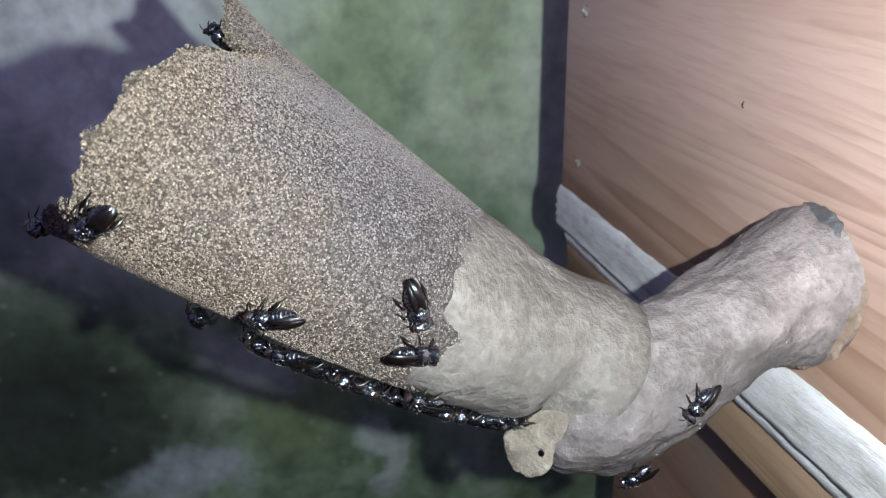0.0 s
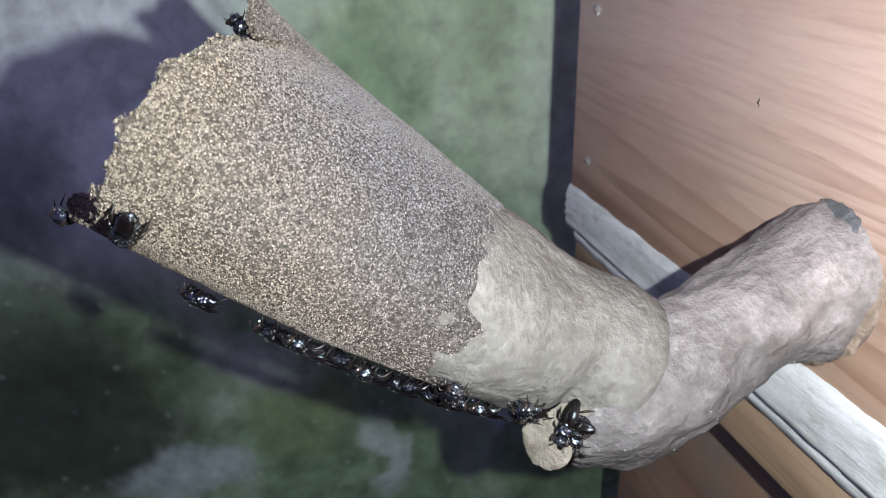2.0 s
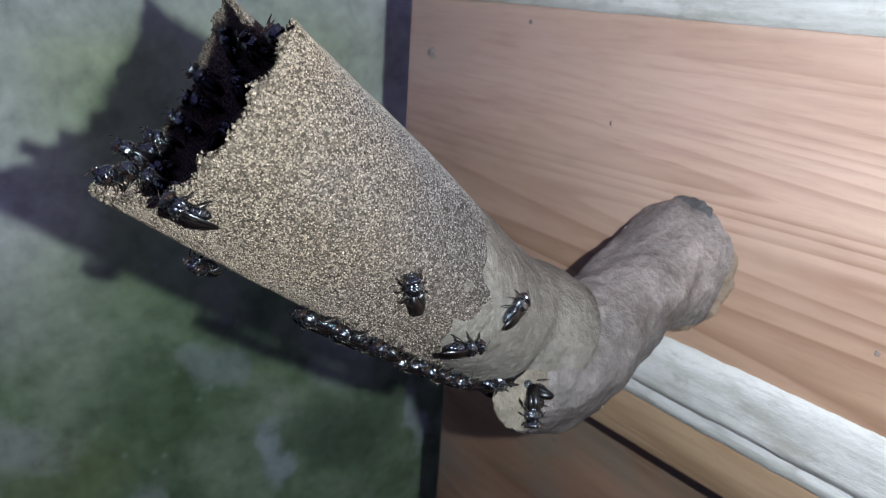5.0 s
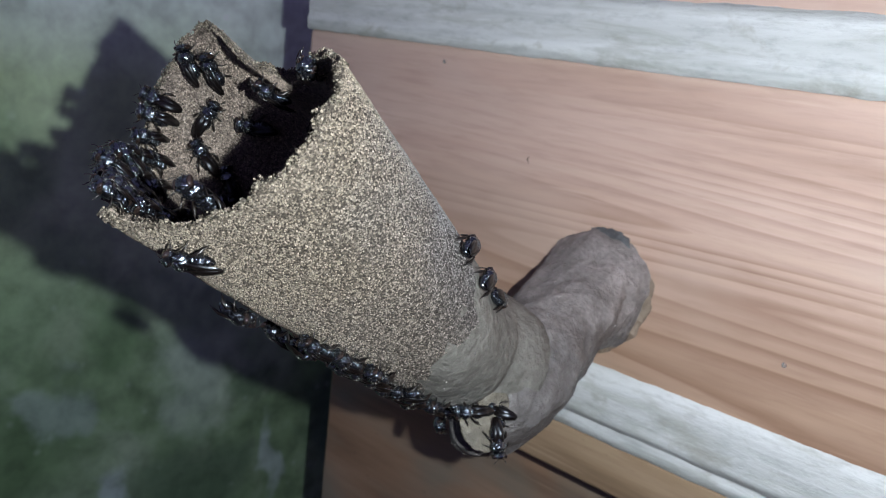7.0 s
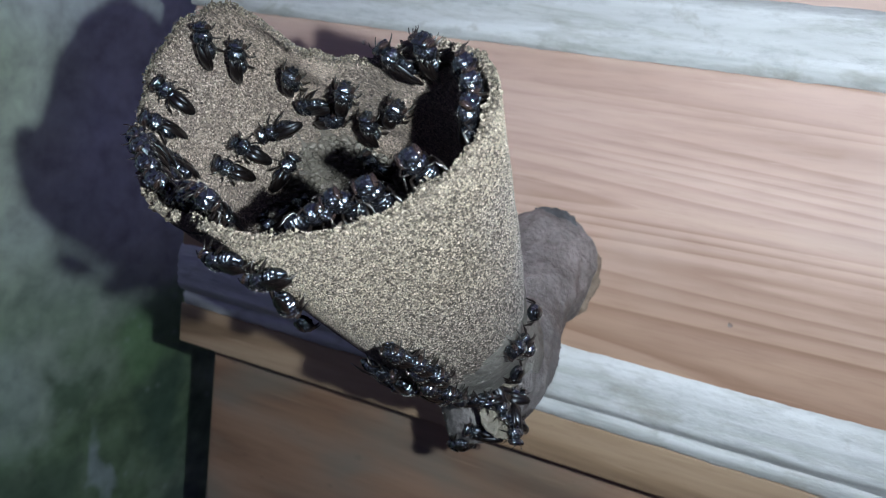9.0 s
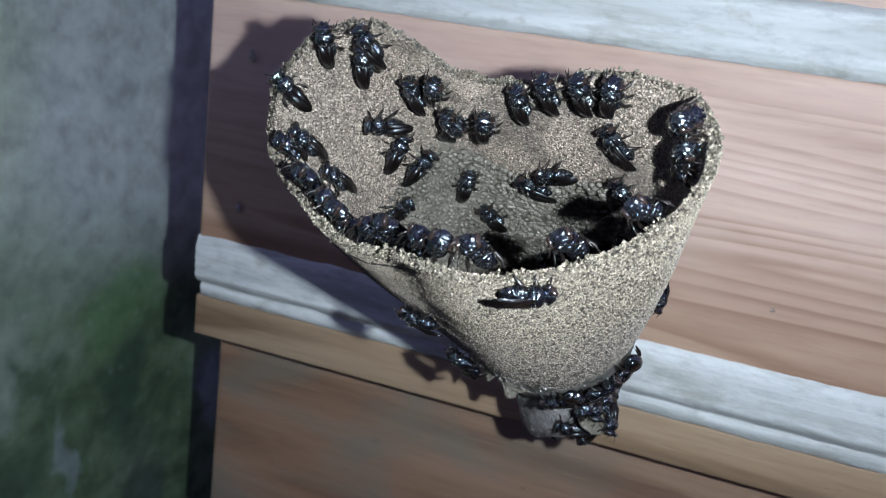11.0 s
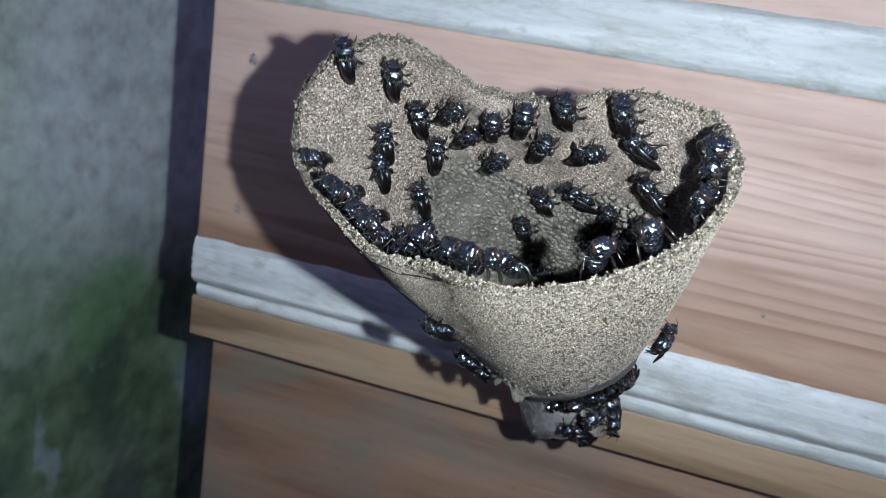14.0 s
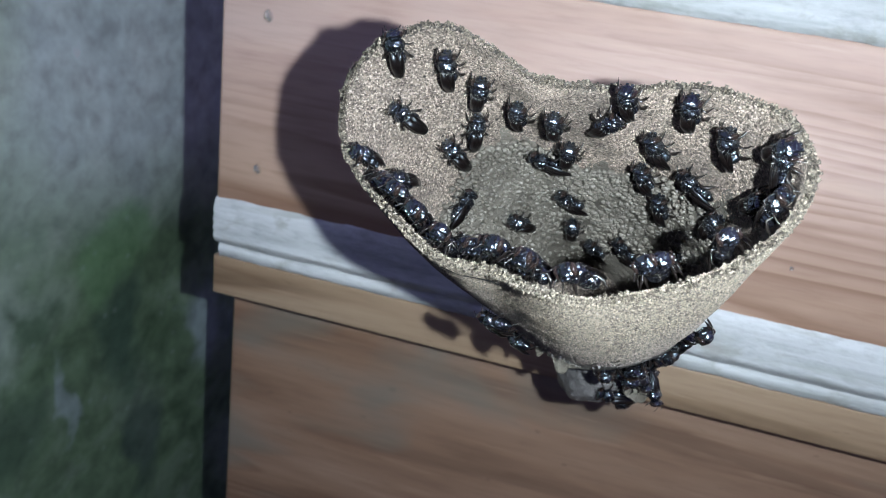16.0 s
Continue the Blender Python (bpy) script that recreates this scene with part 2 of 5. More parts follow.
def granular(name, tints, scale, depth, rough=0.7, along=None, contrast=1.0, vivid=False):
    """Wax and resin set with fine grains; along: the local x range over which the first tint gives way to the others, which part by the side they lie on."""
    m, nodes, links, b = nodes_of(name)
    vec = coords(nodes, links)
    cell = voronoi(nodes, links, vec, scale)
    fine = noise_tex(nodes, links, vec, scale * 1.1, 4, 0.75)
    patch = noise_tex(nodes, links, vec, 70, 4, 0.6, 0.3)
    c = mixed(nodes, links, ramp(nodes, links, patch, ((0.4, (0, 0, 0)), (0.62, (1, 1, 1)))), tints[1], tints[2])
    if along:
        xyz = nodes.new("ShaderNodeSeparateXYZ")
        links.new(vec, xyz.inputs[0])
        wob = nodes.new("ShaderNodeMath")
        wob.operation = "MULTIPLY_ADD"
        links.new(noise_tex(nodes, links, vec, 110, 3), wob.inputs[0])
        wob.inputs[1].default_value = 0.03
        links.new(xyz.outputs[0], wob.inputs[2])
        r = nodes.new("ShaderNodeMapRange")
        r.inputs["From Min"].default_value, r.inputs["From Max"].default_value = along[0] + 0.015, along[1] + 0.015
        links.new(wob.outputs[0], r.inputs["Value"])
        side = nodes.new("ShaderNodeVectorMath")
        side.operation = "DOT_PRODUCT"
        side.inputs[1].default_value = tuple(CREST * 0.8 - SIDE * 0.2)
        links.new(vec, side.inputs[0])
        base = float((ROOT - np.array((0.1, 0.1218, 0.9615))) @ (CREST * 0.8 - SIDE * 0.2))
        over = nodes.new("ShaderNodeMath")
        over.operation = "MULTIPLY_ADD"
        links.new(patch, over.inputs[0])
        over.inputs[1].default_value = 0.012
        links.new(side.outputs["Value"], over.inputs[2])
        lift = nodes.new("ShaderNodeMapRange")
        lift.inputs["From Min"].default_value, lift.inputs["From Max"].default_value = base + 0.007, base + 0.016
        links.new(over.outputs[0], lift.inputs["Value"])
        c = mixed(nodes, links, lift.outputs[0], tints[1], tints[2])
        c = mixed(nodes, links, r.outputs[0], tints[0], c)
    else:
        c = mixed(nodes, links, noise_tex(nodes, links, vec, 260, 3), tints[0], c)
    tone = nodes.new("ShaderNodeSeparateColor")
    links.new(cell.outputs["Color"], tone.inputs[0])
    var = ramp(nodes, links, tone.outputs[0], ((0.0, (0.3, 0.28, 0.27)), (0.3, (0.75, 0.74, 0.73)), (0.6, (1.08, 1.08, 1.08)), (0.85, (1.5, 1.5, 1.5)), (1.0, (2.7, 2.75, 2.8))))
    if vivid:
        each = nodes.new("ShaderNodeNewGeometry").outputs["Random Per Island"]
        var = ramp(nodes, links, each, ((0.0, (0.25, 0.24, 0.23)), (0.25, (0.8, 0.79, 0.78)), (0.65, (1.15, 1.15, 1.15)), (0.92, (1.45, 1.45, 1.45)), (1.0, (2.0, 2.03, 2.06))))
    c = mixed(nodes, links, 0.85 * contrast, c, var, "MULTIPLY")
    pit = ramp(nodes, links, fine, ((0.36, (0.16, 0.145, 0.13)), (0.47, (1, 1, 1)), (0.64, (1.5, 1.48, 1.44))))
    c = mixed(nodes, links, 0.95 * contrast, c, pit, "MULTIPLY")
    speck = voronoi(nodes, links, vec, 360)
    dark = ramp(nodes, links, speck.outputs["Distance"], ((0.06, (1, 1, 1)), (0.085, (0, 0, 0))))
    c = mixed(nodes, links, dark, c, (0.02, 0.017, 0.015))
    links.new(c, b.inputs["Base Color"])
    gloss = ramp(nodes, links, tone.outputs[1], ((0.0, (rough, rough, rough)), (0.86, (rough, rough, rough)), (1.0, (0.25, 0.25, 0.25))))
    links.new(gloss, b.inputs["Roughness"])
    b.inputs["Specular IOR Level"].default_value = 0.35
    inv = nodes.new("ShaderNodeMath")
    inv.operation = "SUBTRACT"
    inv.inputs[0].default_value = 1.0
    links.new(cell.outputs["Distance"], inv.inputs[1])
    first = bumped(nodes, links, b, inv.outputs[0], 0.8, depth)
    bumped(nodes, links, b, fine, 0.8, depth, first)
    return m


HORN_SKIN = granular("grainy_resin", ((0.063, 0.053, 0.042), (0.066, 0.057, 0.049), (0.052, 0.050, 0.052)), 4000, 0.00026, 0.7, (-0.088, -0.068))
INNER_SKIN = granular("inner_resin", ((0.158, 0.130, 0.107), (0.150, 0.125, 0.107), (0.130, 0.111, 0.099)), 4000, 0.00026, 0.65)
LIP_GRAIN = granular("pale_crumbs", ((0.13, 0.111, 0.085), (0.165, 0.145, 0.118), (0.12, 0.107, 0.089)), 4300, 0.00015, 0.65)
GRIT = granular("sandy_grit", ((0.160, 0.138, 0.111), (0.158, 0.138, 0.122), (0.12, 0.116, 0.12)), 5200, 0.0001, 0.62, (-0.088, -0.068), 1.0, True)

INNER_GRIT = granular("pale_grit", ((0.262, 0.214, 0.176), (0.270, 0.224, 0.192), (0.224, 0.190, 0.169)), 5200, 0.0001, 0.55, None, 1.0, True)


def clay(name, low, mid, high, rough, relief=0.0012, lit_bloom=None):
    """Smooth grey wax with glossy flecks, dents and smears."""
    m, nodes, links, b = nodes_of(name)
    vec = coords(nodes, links)
    n1 = noise_tex(nodes, links, vec, 120, 5, 0.58, 0.2)
    n2 = noise_tex(nodes, links, vec, 1000, 3, 0.5)
    n3 = noise_tex(nodes, links, vec, 420, 3, 0.5, 0.2)
    c = ramp(nodes, links, n1, ((0.32, low), (0.5, mid), (0.66, high)))
    sp = ramp(nodes, links, n2, ((0.3, (0.80, 0.79, 0.78)), (0.52, (1, 1, 1)), (0.70, (1.18, 1.17, 1.16))))
    c = mixed(nodes, links, 0.9, c, sp, "MULTIPLY")
    smear = ramp(nodes, links, n3, ((0.33, (0.78, 0.765, 0.75)), (0.5, (1, 1, 1)), (0.68, (1.12, 1.12, 1.12))))
    c = mixed(nodes, links, 0.9, c, smear, "MULTIPLY")
    if lit_bloom:
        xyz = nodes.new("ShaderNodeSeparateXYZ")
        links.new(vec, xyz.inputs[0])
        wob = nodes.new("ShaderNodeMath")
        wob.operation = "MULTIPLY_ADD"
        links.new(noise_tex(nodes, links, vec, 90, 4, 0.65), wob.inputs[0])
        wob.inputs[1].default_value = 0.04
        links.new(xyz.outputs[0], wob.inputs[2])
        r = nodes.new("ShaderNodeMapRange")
        r.inputs["From Min"].default_value, r.inputs["From Max"].default_value = lit_bloom[0] + 0.02, lit_bloom[1] + 0.02
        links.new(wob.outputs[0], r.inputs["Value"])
        # kept off the underside, so its shading is painted into the colour
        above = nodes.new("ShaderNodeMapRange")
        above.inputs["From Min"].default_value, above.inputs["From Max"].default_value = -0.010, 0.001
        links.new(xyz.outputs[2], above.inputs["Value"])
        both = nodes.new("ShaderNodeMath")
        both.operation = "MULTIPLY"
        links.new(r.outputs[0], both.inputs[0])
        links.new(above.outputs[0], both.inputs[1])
        c = mixed(nodes, links, both.outputs[0], c, mixed(nodes, links, 1.0, c, lit_bloom[2], "MULTIPLY"))
    links.new(c, b.inputs["Base Color"])
    g = max(rough - 0.3, 0.12)
    links.new(ramp(nodes, links, n2, ((0.58, (rough, rough, rough)), (0.74, (g, g, g)))), b.inputs["Roughness"])
    b.inputs["Specular IOR Level"].default_value = 0.3
    n4 = noise_tex(nodes, links, vec, 2400, 3, 0.6)
    first = bumped(nodes, links, b, n1, 0.5, relief * 0.7)
    second = bumped(nodes, links, b, n3, 0.6, relief * 0.5, first)
    third = bumped(nodes, links, b, n2, 0.85, 0.0005, second)
    bumped(nodes, links, b, n4, 0.5, 0.00018, third)
    return m


# pale powdery bloom near the board; the dark underside is painted shading
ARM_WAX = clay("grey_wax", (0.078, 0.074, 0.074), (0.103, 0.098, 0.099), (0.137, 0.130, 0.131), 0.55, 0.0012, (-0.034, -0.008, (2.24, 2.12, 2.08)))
COLLAR_WAX = clay("smooth_wax", (0.100, 0.099, 0.090), (0.124, 0.121, 0.112), (0.150, 0.146, 0.136), 0.6, 0.0012)
LINING_WAX = clay("pebbled_wax", (0.076, 0.069, 0.059), (0.106, 0.097, 0.083), (0.14, 0.128, 0.11), 0.4, 0.0006)
DARK_WAX = clay("dark_resin", (0.075, 0.078, 0.084), (0.125, 0.13, 0.14), (0.20, 0.205, 0.215), 0.5)
CRUST = clay("tan_crust", (0.14, 0.108, 0.08), (0.20, 0.155, 0.12), (0.27, 0.21, 0.165), 0.6, 0.0006)
FLAP_WAX = clay("pale_wax", (0.075, 0.069, 0.056), (0.11, 0.10, 0.082), (0.145, 0.135, 0.112), 0.6, 0.0010)


def mossy_wall():
    """Old render: grey high up, moss lower down, with pale scoured marks, black damp ones and a painted deepening of
    the horn's shadow.
    """
    m, nodes, links, b = nodes_of("mossy_render")
    vec = coords(nodes, links)
    tall = noise_tex(nodes, links, coords(nodes, links, (26, 1, 10)), 1.0, 3, 0.5, 0.3)
    mid = noise_tex(nodes, links, vec, 26, 4, 0.55, 0.5)
    soft = noise_tex(nodes, links, vec, 11, 3, 0.5, 0.6)
    warp = nodes.new("ShaderNodeTexNoise")
    warp.inputs["Scale"].default_value, warp.inputs["Detail"].default_value = 38, 4
    links.new(vec, warp.inputs["Vector"])
    push = nodes.new("ShaderNodeVectorMath")
    push.operation = "MULTIPLY_ADD"
    links.new(warp.outputs["Color"], push.inputs[0])
    push.inputs[1].default_value = (0.05, 0, 0.05)
    links.new(vec, push.inputs[2])
    grey = ramp(nodes, links, mid, ((0.3, (0.70, 0.77, 0.78)), (0.55, (0.82, 0.88, 0.88)), (0.8, (0.90, 0.93, 0.93))))
    green = ramp(nodes, links, tall, ((0.3, (0.47, 0.58, 0.36)), (0.5, (0.62, 0.74, 0.51)), (0.72, (0.73, 0.82, 0.64))))
    moss = ramp(nodes, links, mid, ((0.3, (0.12, 0.19, 0.10)), (0.5, (0.25, 0.36, 0.21)), (0.72, (0.39, 0.49, 0.35))))
    xyz = nodes.new("ShaderNodeSeparateXYZ")
    links.new(vec, xyz.inputs[0])

    def stretch(lo, hi):
        wob = nodes.new("ShaderNodeMath")
        wob.operation = "MULTIPLY_ADD"
        links.new(soft, wob.inputs[0])
        wob.inputs[1].default_value = 0.07
        links.new(xyz.outputs[0], wob.inputs[2])
        r = nodes.new("ShaderNodeMapRange")
        r.inputs["From Min"].default_value, r.inputs["From Max"].default_value = lo + 0.035, hi + 0.035
        links.new(wob.outputs[0], r.inputs["Value"])
        return r.outputs[0]

    def times(a, b_):
        n = nodes.new("ShaderNodeMath")
        n.operation = "MULTIPLY"
        links.new(a, n.inputs[0])
        links.new(b_, n.inputs[1])
        return n.outputs[0]

    def mark(x, z, wide, high, strength=1.0, inner=0.35):
        """A soft-edged mark with a wavering outline."""
        c = nodes.new("ShaderNodeMapping")
        c.vector_type = "TEXTURE"
        c.inputs["Location"].default_value = (x + 0.025, 0, z + 0.025)
        c.inputs["Scale"].default_value = (wide, 1000, high)
        links.new(push.outputs[0], c.inputs[0])
        d = nodes.new("ShaderNodeVectorMath")
        d.operation = "LENGTH"
        links.new(c.outputs[0], d.inputs[0])
        r = nodes.new("ShaderNodeMapRange")
        r.interpolation_type = "SMOOTHSTEP"
        r.inputs["From Min"].default_value, r.inputs["From Max"].default_value = 1.0, inner
        r.inputs["To Max"].default_value = strength
        links.new(d.outputs["Value"], r.inputs["Value"])
        return r.outputs[0]
    c = mixed(nodes, links, times(times(stretch(0.0, 0.06), stretch(0.20, 0.14)), height_mask(nodes, links, 0.975, 1.01, 0.03, (9, 9, 9))), grey, green)
    c = mixed(nodes, links, height_mask(nodes, links, 0.85, 0.91, 0.06, (9, 9, 7)), c, moss)
    # the mark at (-0.085, 0.905) deepens the horn's shadow by colour
    for x, z, wide, high, tint, strength in (
            (0.175, 0.842, 0.045, 0.03, (0.52, 0.61, 0.50), 0.8), (0.165, 0.788, 0.045, 0.035, (0.12, 0.19, 0.12), 0.8), (0.075, 0.815, 0.045, 0.05, (0.12, 0.21, 0.10), 0.75), (0.19, 0.832, 0.018, 0.02, (0.12, 0.20, 0.11), 0.8), (0.245, 0.80, 0.022, 0.05, (0.10, 0.17, 0.12), 0.8), (0.128, 0.868, 0.025, 0.03, (0.12, 0.22, 0.10), 0.7),
            (-0.075, 0.83, 0.05, 0.06, (0.07, 0.10, 0.07), 0.85), (-0.08, 0.79, 0.10, 0.07, (0.03, 0.045, 0.03), 0.93), (-0.085, 0.905, 0.055, 0.05, (0.12, 0.17, 0.15), 0.8),
            (0.09, 0.89, 0.05, 0.04, (0.20, 0.34, 0.17), 0.6), (0.035, 0.79, 0.035, 0.035, (0.20, 0.27, 0.12), 0.75), (0.24, 0.855, 0.03, 0.03, (0.24, 0.42, 0.20), 0.7),
            (0.075, 0.945, 0.03, 0.04, (0.36, 0.50, 0.30), 0.7), (0.10, 0.838, 0.014, 0.018, (0.48, 0.58, 0.58), 0.45), (0.126, 0.787, 0.013, 0.020, (0.58, 0.68, 0.74), 0.6),
            (0.157, 0.838, 0.022, 0.03, (0.46, 0.56, 0.48), 0.6), (0.207, 0.786, 0.009, 0.032, (0.60, 0.70, 0.72), 0.65), (0.309, 0.782, 0.022, 0.034, (0.62, 0.72, 0.76), 0.7),
            (0.073, 0.755, 0.014, 0.035, (0.52, 0.60, 0.54), 0.85), (-0.02, 0.757, 0.045, 0.022, (0.52, 0.60, 0.60), 0.7), (0.012, 0.815, 0.03, 0.026, (0.46, 0.52, 0.46), 0.7), (0.26, 0.735, 0.02, 0.05, (0.10, 0.14, 0.13), 0.7)):
        c = mixed(nodes, links, mark(x, z, wide, high, strength), c, tint)
    pore = voronoi(nodes, links, vec, 75)
    c = mixed(nodes, links, ramp(nodes, links, pore.outputs["Distance"], ((0.05, (0.2, 0.2, 0.2)), (0.16, (0, 0, 0)))), c, (0.66, 0.76, 0.72))
    fine = noise_tex(nodes, links, vec, 95, 4, 0.6, 0.2)
    c = mixed(nodes, links, 0.75, c, ramp(nodes, links, fine, ((0.3, (0.58, 0.64, 0.63)), (0.5, (0.92, 1.0, 0.98)), (0.7, (1.18, 1.27, 1.25)))), "MULTIPLY")
    links.new(c, b.inputs["Base Color"])
    b.inputs["Roughness"].default_value = 0.85
    bumped(nodes, links, b, mid, 0.4, 0.003)
    return m


WALL = mossy_wall()


def plain(name, colour, rough=0.5, metal=0.0, coat=0.0, spread=0.0):
    m, nodes, links, b = nodes_of(name)
    b.inputs["Base Color"].default_value = (*colour, 1)
    b.inputs["Roughness"].default_value, b.inputs["Metallic"].default_value = rough, metal
    b.inputs["Coat Weight"].default_value = coat
    if spread:
        n = noise_tex(nodes, links, coords(nodes, links), spread, 4)
        d, l = tuple(v * 0.6 for v in colour), tuple(v * 1.5 for v in colour)
        links.new(ramp(nodes, links, n, ((0.35, d), (0.65, l))), b.inputs["Base Color"])
        bumped(nodes, links, b, n, 0.4, 0.0002)
    return m


def shell(name, rough, scale, relief):
    """Black pitted chitin that breaks up its highlights."""
    m, nodes, links, b = nodes_of(name)
    vec = coords(nodes, links)
    n = noise_tex(nodes, links, vec, scale, 1, 0.5)
    pits = voronoi(nodes, links, vec, scale * 1.7, "SMOOTH_F1").outputs["Distance"]
    links.new(ramp(nodes, links, n, ((0.35, (0.0015, 0.0015, 0.002)), (0.7, (0.005, 0.005, 0.007)))), b.inputs["Base Color"])
    b.inputs["Roughness"].default_value = rough
    b.inputs["IOR"].default_value = 1.85
    b.inputs["Specular IOR Level"].default_value = 1.0
    b.inputs["Specular Tint"].default_value = (0.74, 0.87, 1.0, 1)
    bumped(nodes, links, b, pits, 0.5, relief * 0.4, bumped(nodes, links, b, n, 0.8, relief * 0.8))
    return m


SHELL = shell("black_shell", 0.19, 1500, 0.0005)
FUZZ = shell("black_thorax", 0.19, 1800, 0.0006)
LIMB = plain("black_limb", (0.005, 0.0035, 0.003), 0.34, 0.0, 0.0)
EYE_BLACK = plain("dark_eye", (0.012, 0.008, 0.007), 0.12, 0.0, 0.6)
BRISTLE = plain("pale_hair", (0.30, 0.29, 0.27), 0.4)
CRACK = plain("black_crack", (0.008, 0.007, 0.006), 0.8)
EARTH = plain("dark_soil", (0.05, 0.04, 0.03), 0.95, 0.0, 0.0, 30)
RESIN = plain("clear_resin", (0.92, 0.91, 0.89), 0.06, 0.0, 1.0)
RESIN.node_tree.nodes["Principled BSDF"].inputs["Transmission Weight"].default_value = 0.85
CASE = plain("black_case", (0.02, 0.02, 0.02), 0.5)


def wing_film():
    m, nodes, links, b = nodes_of("smoky_wing")
    n = noise_tex(nodes, links, coords(nodes, links, (260, 1500, 1500)), 1.0, 3)
    links.new(ramp(nodes, links, n, ((0.35, (0.0018, 0.0014, 0.0014)), (0.7, (0.005, 0.0032, 0.0028)))), b.inputs["Base Color"])
    b.inputs["Roughness"].default_value = 0.3
    b.inputs["IOR"].default_value = 1.45
    b.inputs["Specular IOR Level"].default_value = 0.6
    b.inputs["Specular Tint"].default_value = (0.78, 0.88, 1.0, 1)
    b.inputs["Alpha"].default_value = 0.95
    bumped(nodes, links, b, n, 0.6, 0.0003)
    return m


WING = wing_film()


def glow(name, strength):
    m, nodes, links, b = nodes_of(name)
    b.inputs["Base Color"].default_value = (1, 1, 1, 1)
    b.inputs["Emission Color"].default_value = (0.95, 1.0, 1.03, 1)
    b.inputs["Emission Strength"].default_value = strength
    return m


LED = glow("led_lens", TORCH_POWER)


# ---- building helpers ----
def part(name, bm, material, parent=None, label="", smooth=True):
    """Links a bmesh as one mesh object under a thing or a part."""
    me = bpy.data.meshes.new(name)
    bm.to_mesh(me)
    bm.free()
    me.materials.append(material)
    if smooth:
        me.polygons.foreach_set("use_smooth", [True] * len(me.polygons))
    ob = new(name, me)
    if parent:
        ob.parent = parent
    if label:
        ob["label"] = label
    return ob


def sheet_mesh(name, verts, faces, material, parent=None, label="", smooth=True):
    me = bpy.data.meshes.new(name)
    me.from_pydata([tuple(v) for v in verts], [], faces)
    me.materials.append(material)
    if smooth:
        me.polygons.foreach_set("use_smooth", [True] * len(me.polygons))
    ob = new(name, me)
    if parent:
        ob.parent = parent
    if label:
        ob["label"] = label
    return ob


def block(lo, hi, bevel=0.0008, seg=2):
    bm = bmesh.new()
    bmesh.ops.create_cube(bm, size=1)
    s = [h - l for l, h in zip(lo, hi)]
    c = [(h + l) / 2 for l, h in zip(lo, hi)]
    bmesh.ops.transform(bm, matrix=Matrix.Translation(c) @ Matrix.Diagonal((*s, 1)), verts=bm.verts)
    if bevel:
        bmesh.ops.bevel(bm, geom=bm.edges[:], offset=bevel, segments=seg, affect="EDGES", profile=0.6)
    return bm


def blob(bm, centre, size, turn=None, u=14, v=10, rough=0.0, seed=0.0):
    m = Matrix.Translation(centre) @ (turn.to_4x4() if turn else Matrix()) @ Matrix.Diagonal((*size, 1))
    made = bmesh.ops.create_uvsphere(bm, u_segments=u, v_segments=v, radius=1)["verts"]
    for p in made:
        if rough:
            p.co *= 1 + rough * noise.noise(p.co * 2.2 + Vector((seed, seed * 0.7, 3.1)))
        p.co = m @ p.co
    return made


def rod(bm, pts, radii, n=6):
    """A tapered round rod through the points."""
    rings = []
    pts = [Vector(p) for p in pts]
    for i, p in enumerate(pts):
        d = (pts[min(i + 1, len(pts) - 1)] - pts[max(i - 1, 0)]).normalized()
        s = d.orthogonal().normalized()
        q = d.cross(s)
        rings.append([bm.verts.new(p + radii[i] * (math.cos(2 * math.pi * k / n) * s + math.sin(2 * math.pi * k / n) * q)) for k in range(n)])
    for a, b in zip(rings, rings[1:]):
        off = min(range(n), key=lambda o: (b[o].co - a[0].co).length)
        for k in range(n):
            bm.faces.new((a[k], a[(k + 1) % n], b[(k + 1 + off) % n], b[(k + off) % n]))
    bm.faces.new(rings[0][::-1])
    bm.faces.new(rings[-1])


def empty(name, m=None):
    ob = new(name)
    ob.empty_display_size = 0.002
    if m:
        ob.matrix_basis = m
    return ob


# ---- ground and wall ----
def strip_grid(name, us, vs, fn, material, parent=None, label="", close=False):
    verts, faces = [], []
    nu, nv = len(us), len(vs)
    for u in us:
        for v in vs:
            verts.append(fn(u, v))
    for i in range(nu - 1):
        for j in range(nv if close else nv - 1):
            k = (j + 1) % nv
            faces.append((i * nv + j, (i + 1) * nv + j, (i + 1) * nv + k, i * nv + k))
    return sheet_mesh(name, verts, faces, material, parent, label)


GROUND_Z, WALL_Y = 0.60, 0.356
ground = tagged(part("ground", block((-6, -6, GROUND_Z - 0.2), (6, 6, GROUND_Z), 0), EARTH, smooth=False), "dark bare soil below the hive boxes", "ground", kind="structure")


def wall_surface(x, z):
    f = noise.noise(Vector((x * 14, 2.0, z * 14))) * 0.006 + noise.noise(Vector((x * 50, 7.0, z * 50))) * 0.002
    return (x, WALL_Y - 0.10 * (x - 0.15) + f, z)


wall = tagged(strip_grid("wall_north", [-1.2 + i * 0.018 for i in range(136)], [GROUND_Z - 0.01 + j * 0.018 for j in range(70)], wall_surface, WALL),
              "old rendered wall, grey and green with moss and damp", "wall", kind="structure")
def slanted(bm):
    for v in bm.verts:
        v.co.y -= 0.10 * (v.co.x - 0.15)
    return bm


backing = tagged(part("wall_backing", slanted(block((-1.2, WALL_Y + 0.02, GROUND_Z - 0.01), (1.23, WALL_Y + 0.15, 1.84), 0.004)), WALL, smooth=False), "rough mass of the old mossy wall", "wall", kind="structure")

